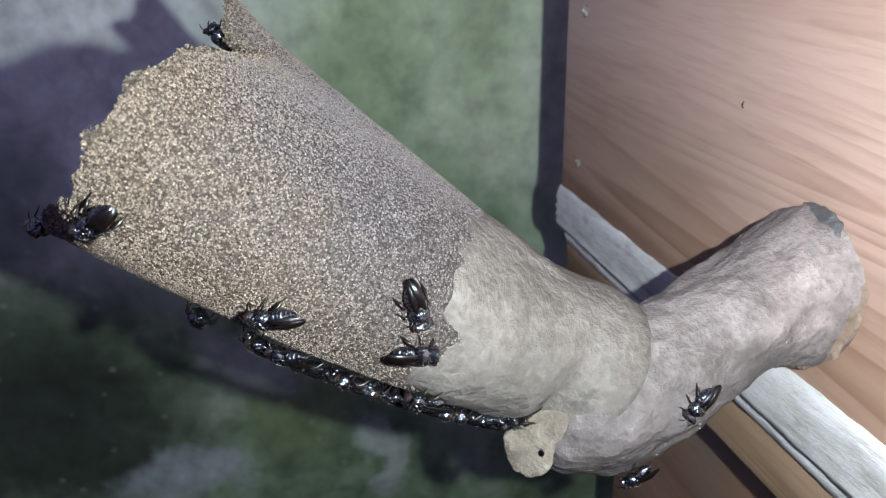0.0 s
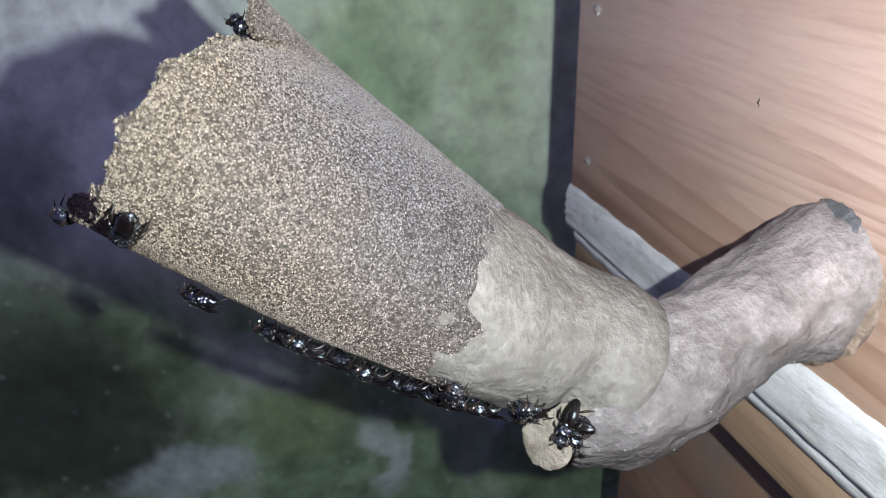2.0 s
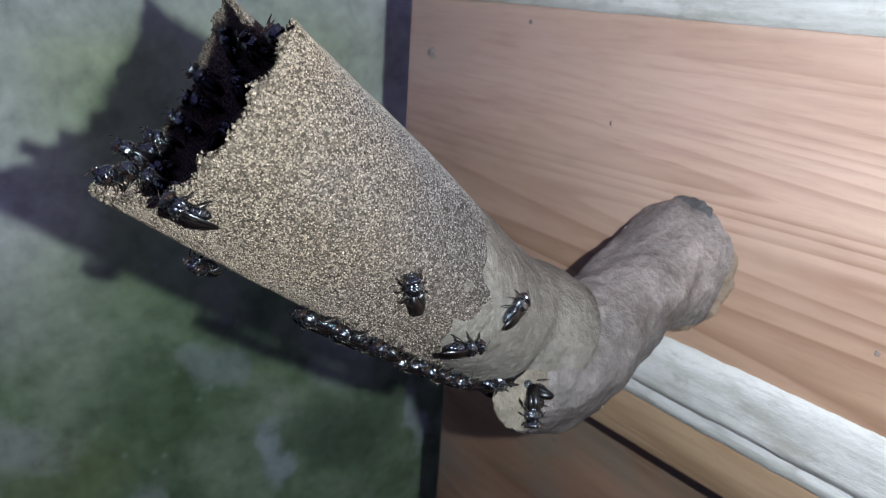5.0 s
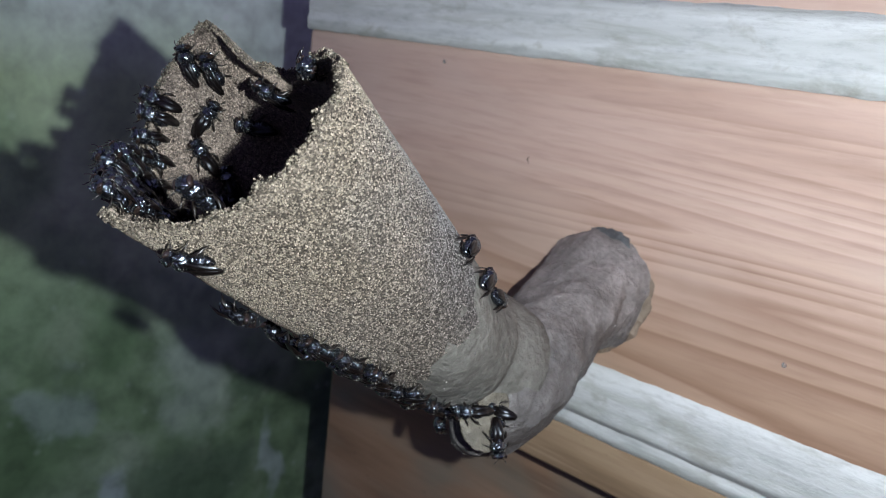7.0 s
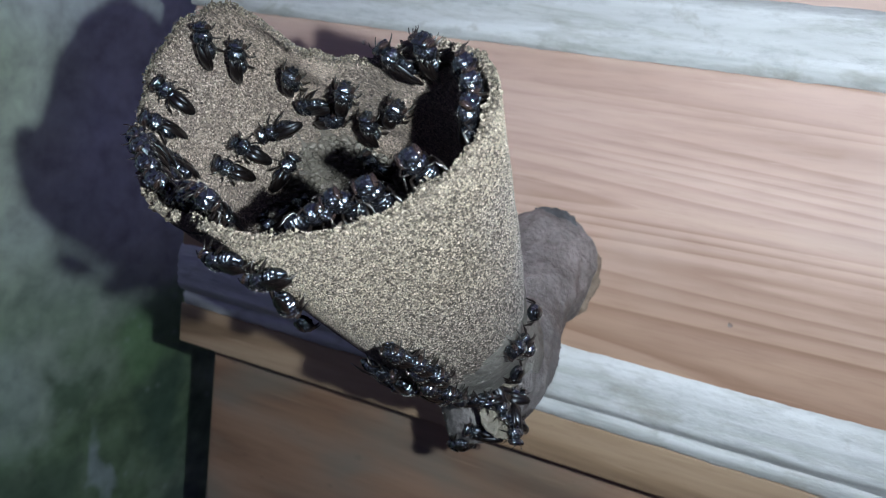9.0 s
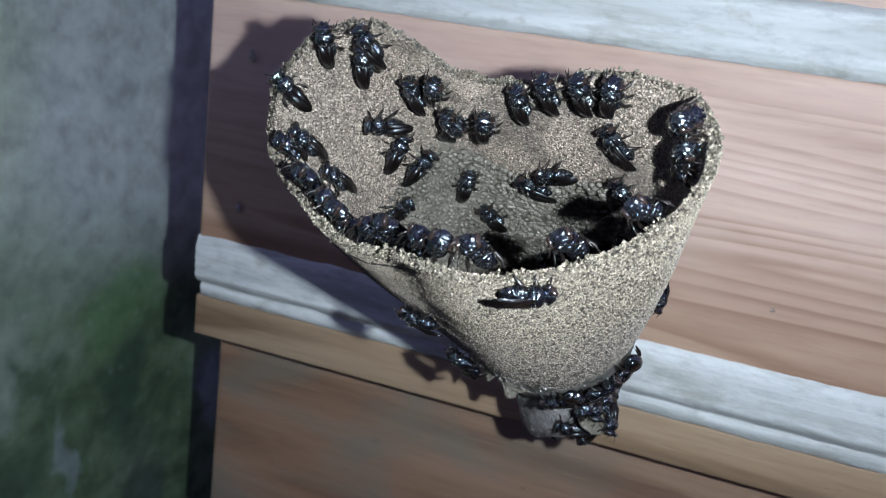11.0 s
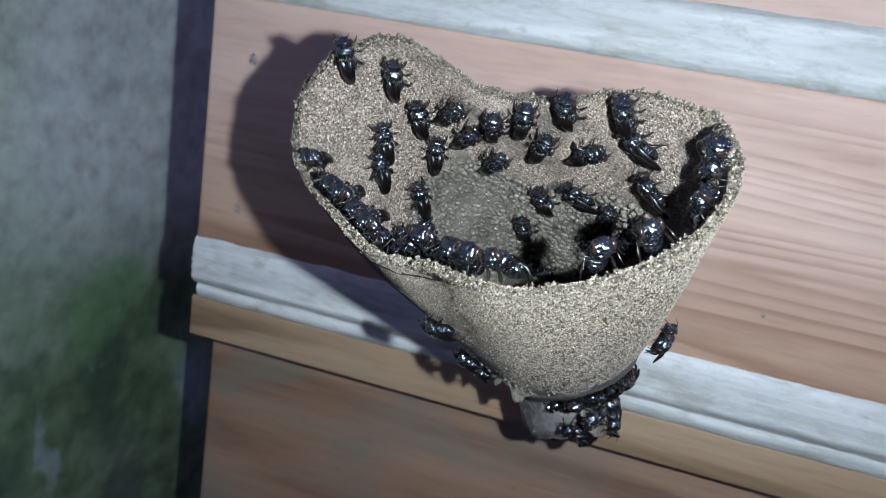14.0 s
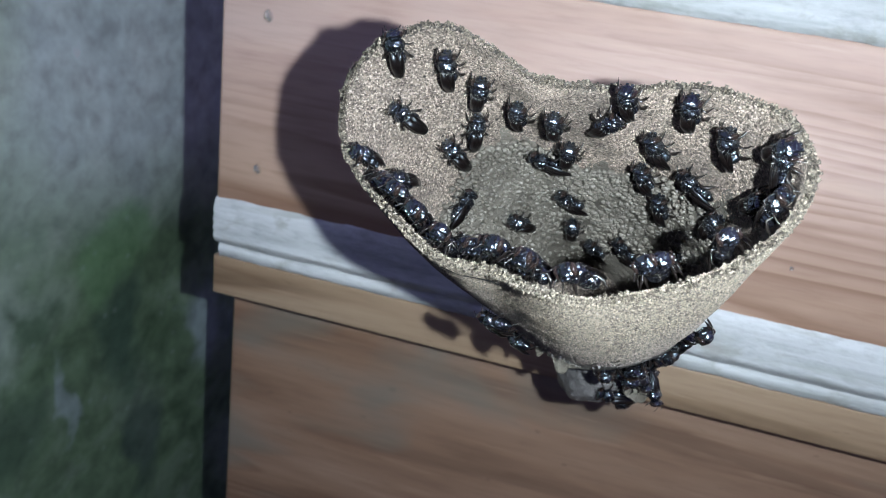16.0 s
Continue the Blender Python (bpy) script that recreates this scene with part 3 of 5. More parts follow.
# ---- hive boxes ----
FACE_X, EDGE_Y, FAR_Y, BACK_X = 0.1, 0.215, -0.16, 0.40


def ragged(y, k, amount=0.0004):
    return amount * (noise.noise(Vector((y * 120, k, 0.3))) + 0.6 * noise.noise(Vector((y * 420, k, 5.3))))


def sealant_strip(name, z_low, profile, parent, label):
    """A ragged moulded strip along the front: profile rows are depth before the face and height."""
    def at(y, k):
        d, h = profile[k]
        return (FACE_X - d + 0.3 * ragged(y, k + 20), y, z_low + h + ragged(y, k))
    ys = [FAR_Y + (EDGE_Y - FAR_Y) * i / 260 for i in range(261)]
    ob = strip_grid(name, ys, range(len(profile)), at, PALE, parent, label)
    return ob


def box_walls(parent, z0, z1, x_front, material, left=EDGE_Y):
    part("front_board", block((x_front, FAR_Y, z0), (x_front + 0.018, left, z1), 0.0009), material, parent)
    part("side_board", block((x_front + 0.0185, left - 0.018, z0), (BACK_X, left - 0.0005, z1), 0.0009), material, parent)
    part("side_board", block((x_front + 0.0185, FAR_Y + 0.0005, z0), (BACK_X, FAR_Y + 0.018, z1), 0.0009), material, parent)
    part("back_board", block((BACK_X + 0.0005, FAR_Y, z0), (BACK_X + 0.018, left, z1), 0.0009), material, parent)


def hive_box():
    box = empty("hive_box", pose(0, 0, 0))
    box_walls(box, 0.9349, 1.00395, FACE_X, BOARD)
    part("ledge", block((FACE_X + 0.0032, FAR_Y, 0.9175), (BACK_X, EDGE_Y + 0.0022, 0.9283), 0.0006), LEDGE, box, "ochre-brown timber ledge under the box front")
    sealant_strip("sealant", 0.9285, ((-0.008, 0.0), (-0.0034, -0.0002), (-0.0024, 0.0003), (-0.0016, 0.0030), (-0.0022, 0.0036), (-0.0021, 0.0041), (-0.0006, 0.0046), (0.0005, 0.0058), (0.0011, 0.0072), (0.0007, 0.0081), (0.0013, 0.0092), (0.0008, 0.0102), (0.0014, 0.0115), (0.0009, 0.0125), (0.0012, 0.0140), (0.0007, 0.0157), (0.0003, 0.0170), (-0.001, 0.0173)), box,
                  "pale grey weathered sealant strip with a groove")
    bm = bmesh.new()
    rod(bm, ((FACE_X - 0.0001, 0.1419, 0.9837), (FACE_X - 0.0003, 0.142, 0.983), (FACE_X - 0.0001, 0.1418, 0.9825)), (0.00006, 0.00014, 0.00006), 5)
    part("splinter", bm, CRACK, box, "tiny dark splinter")
    return tagged(box, "reddish brown wooden hive box with pale sealed joints", "hive box")


def top_box():
    box = empty("hive_top_box", pose(0, 0, 0))
    box_walls(box, 1.0040, 1.075, FACE_X, BOARD)
    sealant_strip("sealant", 1.0040, ((-0.001, -0.0002), (0.0012, 0.0), (0.0014, 0.0030), (0.0009, 0.0044), (0.0012, 0.0060), (0.0010, 0.0110), (0.0003, 0.0126), (-0.001, 0.0128)), box,
                  "pale grey weathered sealant strip")
    part("lid", block((FACE_X - 0.004, FAR_Y - 0.01, 1.0752), (BACK_X + 0.03, EDGE_Y + 0.01, 1.09), 0.001), BOARD, box)
    return tagged(box, "upper wooden hive box stacked on another box", "hive box")


def base_box():
    box = empty("hive_base_box", pose(0, 0, GROUND_Z))
    lo, x, edge = GROUND_Z, 0.1255, 0.2225
    for ob_name, a, b in (("front_board", (x, FAR_Y, 0), (x + 0.018, edge + 0.0005, 0.9171 - lo)), ("side_board", (x + 0.0185, edge - 0.0175, 0), (BACK_X, edge, 0.9171 - lo)),
                          ("side_board", (x + 0.0185, FAR_Y, 0), (BACK_X, FAR_Y + 0.018, 0.9171 - lo)), ("back_board", (BACK_X + 0.0005, FAR_Y, 0), (BACK_X + 0.018, edge, 0.9171 - lo))):
        part(ob_name, block(a, b, 0.0009), BASEWOOD, box)
    return tagged(box, "dull brown wooden base box standing on the ground", "hive box")


hive_box(), top_box(), base_box()


def resin_drop(y, z, r):
    bm = bmesh.new()
    blob(bm, (0, 0, 0), (r * 0.6, r * 0.8, r * 0.95), None, 14, 10, 0.5, y * 90)
    blob(bm, (-r * 0.35, r * 0.2, r * 0.15), (r * 0.5, r * 0.45, r * 0.5), None, 10, 8, 0.4, z * 50)
    blob(bm, (-r * 0.25, -r * 0.4, -r * 0.5), (r * 0.4, r * 0.4, r * 0.35), None, 10, 8, 0.4, z * 20)
    ob = part("resin_drop", bm, RESIN)
    ob.matrix_basis = pose(FACE_X - r * 0.3, y, z)
    tagged(ob, "glossy clear resin drop on the box front", "resin drop", "resin drops on the board")


for y, z, r in ((0.2033, 0.9903, 0.0013), (0.2043, 0.9546, 0.0011), (0.168, 1.0005, 0.0005), (0.083, 0.958, 0.0005)):
    resin_drop(y, z, r)

# ---- entrance tube ----
def lump(p, k, amount):
    v = Vector(p)
    return amount * (noise.noise(v * 150 + Vector((k, 0, 0))) + 0.5 * noise.noise(v * 420 + Vector((0, k, 0))))


def entrance_tube():
    tube = empty("entrance_tube", pose(FACE_X, 0.1218, 0.9615))
    back = tube.matrix_basis.inverted()

    def put(ob):
        ob.data.transform(back)
        ob.parent = tube
        return ob
    n = 150
    rows = [(u, 0.0) for u in (-CAP, -0.99 * CAP, -0.96 * CAP, -0.9 * CAP, -0.8 * CAP, -0.65 * CAP, -0.45 * CAP, -0.2 * CAP)] + [(i / 70, 0.0) for i in range(71)]
    inner = [(i / 40, SKIN) for i in range(40, -1, -1)]
    verts, faces = [], []
    angles = np.linspace(0, 2 * np.pi, n, endpoint=False)
    for u, inset in rows + inner:
        ring = horn_point(np.full(n, u), angles, inset)
        mid = ring.mean(0)
        for p, a in zip(ring, angles):
            k = lump(p, 3, 0.00028) if inset else lump(p, 1, 0.00012)
            edge = 0.0
            if u > 0.94:
                edge = (u - 0.94) / 0.06 * 0.0013 * noise.noise(Vector((math.cos(a) * 9, math.sin(a) * 9, 4.0)))
            verts.append(p + (p - mid) / max(np.linalg.norm(p - mid), 1e-6) * k + AXIS * edge)
    total = len(rows) + len(inner)
    for i in range(total - 1):
        for j in range(n):
            k = (j + 1) % n
            faces.append((i * n + j, i * n + k, (i + 1) * n + k, (i + 1) * n + j))
    faces.append(tuple(range((total - 1) * n, total * n)))
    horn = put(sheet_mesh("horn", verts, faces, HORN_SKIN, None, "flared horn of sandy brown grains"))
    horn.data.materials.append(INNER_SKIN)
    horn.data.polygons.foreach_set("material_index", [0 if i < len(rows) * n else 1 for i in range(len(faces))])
    # pebbled lining deep in the horn
    lv, lf = [], []
    lus = [-0.06 + 0.01 * i for i in range(74)]
    for u in lus:
        for a in angles:
            e = u + max(u, 0) * (0.25 * noise.noise(Vector((math.cos(a) * 2, math.sin(a) * 2, 21.0))) + 0.12 * noise.noise(Vector((math.cos(a) * 7, math.sin(a) * 7, 3.0))))
            p = horn_point(np.array(e), np.array(a), SKIN + 0.0004 * min(1.0, max(-1.0, (0.60 - u) / 0.10)))
            q = ROOT + AXIS * float((p - ROOT) @ AXIS) - p
            lv.append(p + q / max(np.linalg.norm(q), 1e-6) * lump(p, 31, 0.00025))
    for i in range(len(lus) - 1):
        for j in range(n):
            k = (j + 1) % n
            lf.append((i * n + j, (i + 1) * n + j, (i + 1) * n + k, i * n + k))
    put(sheet_mesh("lining", lv, lf, LINING_WAX, None, "pebbled grey-brown wax lining deep inside"))
    icos = bmesh.new()
    bmesh.ops.create_icosphere(icos, subdivisions=2, radius=1)
    ico_v = np.array([v.co[:] for v in icos.verts])
    ico_f = [[v.index for v in f.verts] for f in icos.faces]
    icos.free()
    rng = np.random.default_rng(17)
    pv, pf, m = [], [], 4600
    pu, pa = 0.02 + 0.62 * np.sqrt(rng.random(m)), rng.random(m) * 2 * np.pi
    for p, r in zip(horn_point(pu, pa, SKIN + 0.0004), rng.uniform(0.00026, 0.00056, m)):
        o = len(pv)
        pv.extend(p + ico_v * r * rng.uniform(0.8, 1.2, 3) * np.array((1, 1, 0.8)))
        pf.extend(tuple(o + i for i in f) for f in ico_f)
    put(sheet_mesh("pebble", pv, pf, LINING_WAX, None, "small rounded wax pebbles of the lining"))["kind"] = "stuff"
    # smooth collar over the lower end of the horn
    cverts, cfaces = [], []
    cu = [-CAP * f for f in (1, 0.99, 0.97, 0.93, 0.86, 0.76, 0.62, 0.45, 0.25, 0.1)] + [0.02 * i for i in range(19)] + [0.366, 0.37]
    for u in cu:
        for a in angles:
            rag = 0.22 * noise.noise(Vector((math.cos(a) * 1.4, math.sin(a) * 1.4, 9.0))) + 0.10 * noise.noise(Vector((math.cos(a) * 6, math.sin(a) * 6, 2.0)))
            edge = u + max(u - 0.05, 0) * (rag + 0.25 * math.cos(a - 2.4) - 0.1 - 0.5 * max(0.0, math.cos(a - 4.95)))
            thick = 0.0006 if u < 0.2 else 0.0006 - 0.0008 * (u - 0.2) / 0.17
            swell = min(1.0, max(0.0, (0.14 - u) / 0.26))
            swell = swell * swell * (3 - 2 * swell) if u > -0.14 else math.sqrt(max(0.0, 1 - ((u + 0.14) / 0.08) ** 2))
            bare = NECK_R * (1 - math.sqrt(max(0.0, 1 - min(1.0, max(0.0, -u / CAP)) ** 2)))
            thick += (0.0040 + bare) * swell * max(0.0, math.cos(a - 2.5)) ** 0.6
            p = horn_point(np.array(edge), np.array(a), -thick)
            mid = horn_point(np.array(edge), np.array(a), 0.003)
            cverts.append(p + (p - mid) / max(np.linalg.norm(p - mid), 1e-6) * lump(p, 6, 0.0005))
    for i in range(len(cu) - 1):
        for j in range(n):
            k = (j + 1) % n
            cfaces.append((i * n + j, i * n + k, (i + 1) * n + k, (i + 1) * n + j))
    put(sheet_mesh("collar", cverts, cfaces, COLLAR_WAX, None, "smooth grey wax collar round the elbow"))
    # the arm from the box
    averts, afaces = [], []
    us = [i / 60 for i in range(61)]
    for u in us:
        ring = arm_point(np.full(n, u), angles)
        mid = ring.mean(0)
        for p in ring:
            averts.append(p + (p - mid) / max(np.linalg.norm(p - mid), 1e-6) * lump(p, 11, 0.0010))
    for i in range(len(us) - 1):
        for j in range(n):
            k = (j + 1) % n
            afaces.append((i * n + j, (i + 1) * n + j, (i + 1) * n + k, i * n + k))
    afaces.append(tuple(range((len(us) - 1) * n, len(us) * n))[::-1])
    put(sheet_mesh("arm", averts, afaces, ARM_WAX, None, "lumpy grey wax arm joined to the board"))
    # dark crack where the arm meets the board, and a black smear on top of it
    sv, sf = [], []
    for i in range(240):
        a = math.pi * 2 * i / 240
        w = noise.noise(Vector((math.cos(a) * 5, math.sin(a) * 5, 1.0))) + 0.7 * noise.noise(Vector((math.cos(a) * 19, math.sin(a) * 19, 4.0)))
        wide = max(0.0, 0.25 + 0.8 * w)
        for u, out in ((0.098, -0.0001 + 0.0003 * wide), (0.0995, -0.0001 + 0.0003 * wide), (0.1015, -0.0002 + 0.0002 * wide), (0.106, -0.0006)):
            sv.append(arm_point(np.array(u), np.array(a), out))
    for i in range(240):
        for k in range(3):
            o = (i + 1) % 240
            sf.append((i * 4 + k, o * 4 + k, o * 4 + k + 1, i * 4 + k + 1))
    cv, cf = [], []
    for i in range(180):
        a = math.pi * 2 * i / 180
        w = 0.5 + noise.noise(Vector((math.cos(a) * 3, math.sin(a) * 3, 6.0))) + 0.3 * noise.noise(Vector((math.cos(a) * 9, math.sin(a) * 9, 2.0)))
        spread = 0.0002 + 0.0010 * max(0.0, w) * (1.3 if math.sin(a) < 0 else 0.6)
        for k, (u, out) in enumerate(((0.112, -0.0006), (0.104, -0.0001), (0.098, 0.45 * spread), (0.0925, spread), (0.085, spread * 1.02))):
            cv.append(arm_point(np.array(u), np.array(a), out + 0.0002 * noise.noise(Vector((i * 0.3, k * 1.7, 1.0)))))
    for i in range(180):
        for k in range(4):
            o = (i + 1) % 180
            cf.append((i * 5 + k, i * 5 + k + 1, o * 5 + k + 1, o * 5 + k))
    put(sheet_mesh("crust", cv, cf, CRUST, None, "thin tan crust spread over the board round the arm"))
    put(sheet_mesh("seam", sv, sf, CRACK, None, "blackened ragged seam at the board"))
    sv, sf = [], []
    for i in range(30):
        for k in range(9):
            a = 1.3 + 0.85 * i / 29
            edge = 1 - abs(k / 4 - 1)
            w = noise.noise(Vector((i * 0.35, k * 0.3, 2.0)))
            half = math.sin(math.pi * i / 29) ** 0.6
            sv.append(arm_point(np.array(0.158 + 0.024 * (k / 4 - 1) * half * (1 + 0.6 * w) + 0.004 * math.sin(i * 0.5)), np.array(a), 0.0005 + 0.0006 * min(1, edge * 2) * half + 0.0003 * w))
    for i in range(29):
        for k in range(8):
            sf.append((i * 9 + k, i * 9 + 9 + k, i * 9 + 10 + k, i * 9 + k + 1))
    put(sheet_mesh("smear", sv, sf, DARK_WAX, None, "blue-black resin smear on the arm"))
    # tiny glassy beads added on the wax to make its glints
    dv, df = [], []
    rng = np.random.default_rng(8)
    for i in range(800):
        u, a = np.array(rng.uniform(0.1, 0.9) if i % 3 else rng.uniform(0.16, 0.26)), np.array(rng.random() * 6.283)
        p, axis = (arm_point(u, a), arm_point(u, a, -0.003)) if i % 3 else (horn_point(u, a, -0.0003), horn_point(u, a, 0.003))
        p = p + (p - axis) / np.linalg.norm(p - axis) * (lump(p, 11, 0.0010) if i % 3 else lump(p, 6, 0.0005))
        s, o = 0.00006 + 0.00020 * rng.random() ** 3, len(dv)
        for la in (-0.9, 0.0, 0.9):
            for lo in range(6):
                dv.append(p + s * np.array((math.cos(la) * math.cos(lo * 1.047), math.cos(la) * math.sin(lo * 1.047), math.sin(la))))
        for r in range(2):
            for lo in range(6):
                df.append((o + r * 6 + lo, o + r * 6 + (lo + 1) % 6, o + r * 6 + 6 + (lo + 1) % 6, o + r * 6 + 6 + lo))
        df.append(tuple(o + 12 + lo for lo in range(6)))
        df.append(tuple(o + lo for lo in range(6))[::-1])
    put(sheet_mesh("glint_bead", dv, df, RESIN, None, "tiny clear beads added as glints on the wax"))["kind"] = "stuff"
    # loose grains standing proud on the horn, and crumbs along the lip
    rng = np.random.default_rng(5)
    gv, gf = [], []
    octa = np.array(((1, 0, 0), (-1, 0, 0), (0, 1, 0), (0, -1, 0), (0, 0, 1), (0, 0, -1)), float)
    tris = ((0, 2, 4), (2, 1, 4), (1, 3, 4), (3, 0, 4), (2, 0, 5), (1, 2, 5), (3, 1, 5), (0, 3, 5))

    def scatter(points, sizes):
        m = len(points)
        q = rng.normal(size=(m, 4))
        w, x, y, z = (q / np.linalg.norm(q, axis=1, keepdims=True)).T
        turn = np.array(((1 - 2 * (y * y + z * z), 2 * (x * y - z * w), 2 * (x * z + y * w)), (2 * (x * y + z * w), 1 - 2 * (x * x + z * z), 2 * (y * z - x * w)),
                         (2 * (x * z - y * w), 2 * (y * z + x * w), 1 - 2 * (x * x + y * y)))).transpose(2, 0, 1)
        shape = octa[None] * rng.uniform(0.7, 1.2, (m, 6, 1)) * np.asarray(sizes)[:, None, None]
        gv.extend((points[:, None, :] + np.einsum("mij,mkj->mki", turn, shape)).reshape(-1, 3).tolist())
        gf.extend((np.arange(m)[:, None, None] * 6 + np.array(tris)[None]).reshape(-1, 3).tolist())
    m = 76000
    uu = 0.12 + 0.88 * np.sqrt(rng.random(m))
    aa = rng.random(m) * 2 * np.pi
    seat = horn_point(uu, aa, -0.00001)
    axis_at = ROOT + AXIS * ((seat - ROOT) @ AXIS)[:, None]
    away = (seat - axis_at) / np.linalg.norm(seat - axis_at, axis=1, keepdims=True)
    seat = seat + away * np.array([lump(p, 1, 0.00012) for p in seat])[:, None]
    scatter(seat, rng.uniform(0.0001, 0.00017, m))
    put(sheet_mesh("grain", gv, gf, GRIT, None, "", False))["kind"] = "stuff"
    gv, gf = [], []
    m = 34000
    scatter(horn_point(0.5 + 0.5 * np.sqrt(rng.random(m)), rng.random(m) * 2 * np.pi, SKIN - 0.00002), rng.uniform(0.00008, 0.00016, m))
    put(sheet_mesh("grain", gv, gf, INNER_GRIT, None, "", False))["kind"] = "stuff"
    gv, gf = [], []
    m = 6000
    aa = rng.random(m) * 2 * np.pi
    edge = np.array([0.0013 * noise.noise(Vector((math.cos(a) * 9, math.sin(a) * 9, 4.0))) for a in aa])
    scatter(horn_point(1 - 0.014 * rng.random(m) ** 2, aa, rng.uniform(-0.00015, SKIN + 0.0001, m)) + AXIS * (edge + rng.uniform(-0.0001, 0.0005, m))[:, None], 0.00008 + 0.00026 * rng.random(m) ** 3)
    m = 1500
    cu, ca = 0.37 - 0.2 * rng.random(m) ** 2, rng.normal(2.8, 0.55, m)
    seat = horn_point(cu, ca, -0.00064)
    scatter(seat, 0.00006 + 0.00016 * rng.random(m) ** 2)
    put(sheet_mesh("crumb", gv, gf, LIP_GRAIN, None, "pale sandy crumbs along the lip and the collar", False))["kind"] = "stuff"
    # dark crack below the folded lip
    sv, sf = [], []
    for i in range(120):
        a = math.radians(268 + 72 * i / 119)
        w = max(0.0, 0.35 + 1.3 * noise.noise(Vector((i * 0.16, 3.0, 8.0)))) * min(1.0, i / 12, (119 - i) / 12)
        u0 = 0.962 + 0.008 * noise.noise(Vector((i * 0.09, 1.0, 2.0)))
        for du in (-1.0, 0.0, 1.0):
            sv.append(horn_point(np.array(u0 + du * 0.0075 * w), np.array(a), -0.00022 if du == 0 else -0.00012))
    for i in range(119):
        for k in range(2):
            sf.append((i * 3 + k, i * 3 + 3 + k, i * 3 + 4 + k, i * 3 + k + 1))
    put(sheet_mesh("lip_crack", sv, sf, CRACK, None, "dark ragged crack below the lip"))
    # ragged wax fringe hanging below the horn's lower end
    fv, ff, fn = [], [], 60
    for i in range(fn):
        a = math.radians(238 + 84 * i / (fn - 1))
        w = 0.55 + 0.9 * noise.noise(Vector((i * 0.10, 5.0, 1.0))) + 0.25 * noise.noise(Vector((i * 0.31, 2.0, 7.0)))
        wide = 0.0034 * max(0.08, w) * math.sin(math.pi * (i + 0.5) / fn) ** 0.5
        p = horn_point(np.array(0.15), np.array(a), 0.0002)
        away = p - (ROOT + AXIS * float((p - ROOT) @ AXIS))
        away = away / np.linalg.norm(away) - 0.75 * AXIS
        away = away / np.linalg.norm(away)
        for side in (1, -1):
            for f in (0.0, 0.35, 0.7, 0.93, 1.0):
                fv.append(p + away * wide * f + AXIS * (side * 0.00028 * (1 - 0.7 * f) + 0.0004 * noise.noise(Vector((i * 0.3, f * 2, 3.0)))))
    for i in range(fn - 1):
        o, q = i * 10, i * 10 + 10
        for k in range(4):
            ff.append((o + k, o + k + 1, q + k + 1, q + k))
            ff.append((o + 5 + k, q + 5 + k, q + 6 + k, o + 6 + k))
        ff.append((o + 4, o + 9, q + 9, q + 4))
    put(sheet_mesh("fringe", fv, ff, FLAP_WAX, None, "ragged grey wax fringe below the horn"))
    # thin wax flap under the elbow: rings of points between its hole and its ragged edge
    bm = bmesh.new()
    outline = 56
    reach = ((0, 1.5), (38, 2.0), (62, 6.6), (90, 6.2), (114, 5.8), (150, 5.6), (172, 5.2), (205, 4.3), (240, 3.7), (285, 2.6), (320, 2.1), (360, 1.5))
    rings = {}
    for side in (1, -1):
        for k, f in enumerate((0.0, 0.12, 0.45, 0.8, 0.95, 1.0)):
            for i in range(outline):
                a = 2 * math.pi * i / outline
                far = np.interp(math.degrees(a), [d for d, _ in reach], [r for _, r in reach]) * (1 + 0.07 * noise.noise(Vector((math.cos(a) * 5, math.sin(a) * 5, 0.5)))) * 0.001
                r = 0.00042 + (far - 0.00042) * f
                x, y = r * math.cos(a), r * math.sin(a)
                dent = 0.0006 * noise.noise(Vector((x * 400, y * 400, 1.0)))
                half = 0.00032 * (1 - 0.75 * max(0, (f - 0.8) / 0.2))
                rings[side, k, i] = bm.verts.new((x, y, side * half + dent))
        for k in range(5):
            for i in range(outline):
                j = (i + 1) % outline
                q = (rings[side, k, i], rings[side, k + 1, i], rings[side, k + 1, j], rings[side, k, j])
                bm.faces.new(q if side > 0 else q[::-1])
    for k in (0, 5):
        for i in range(outline):
            j = (i + 1) % outline
            q = (rings[1, k, i], rings[1, k, j], rings[-1, k, j], rings[-1, k, i])
            bm.faces.new(q if k == 0 else q[::-1])
    flap = part("flap", bm, FLAP_WAX, None, "thin pale wax flap with a small hole")
    out = Vector((-0.464, -0.680, 0.568))
    up = (Vector((0, 0, 1)) - out * out.z).normalized()
    flap.data.transform(Matrix.Translation((0.0534, 0.1093, 0.9485)) @ Matrix((up.cross(out), up, out)).transposed().to_4x4())
    put(flap)
    return tagged(tube, "bent wax entrance tube with flared grainy mouth on the hive box", "nest entrance tube")


entrance_tube()


# ---- the bees ----
def lathe(bm, profile, squash=1.0, n=16):
    """A body of revolution along x: rows of x, radius and centre height."""
    rings = [[bm.verts.new((x, r * math.cos(2 * math.pi * k / n), z + squash * r * math.sin(2 * math.pi * k / n))) for k in range(n)] for x, r, z in profile]
    for a, b in zip(rings, rings[1:]):
        for k in range(n):
            bm.faces.new((a[k], a[(k + 1) % n], b[(k + 1) % n], b[k]))
    bm.faces.new(rings[0][::-1])
    bm.faces.new(rings[-1])


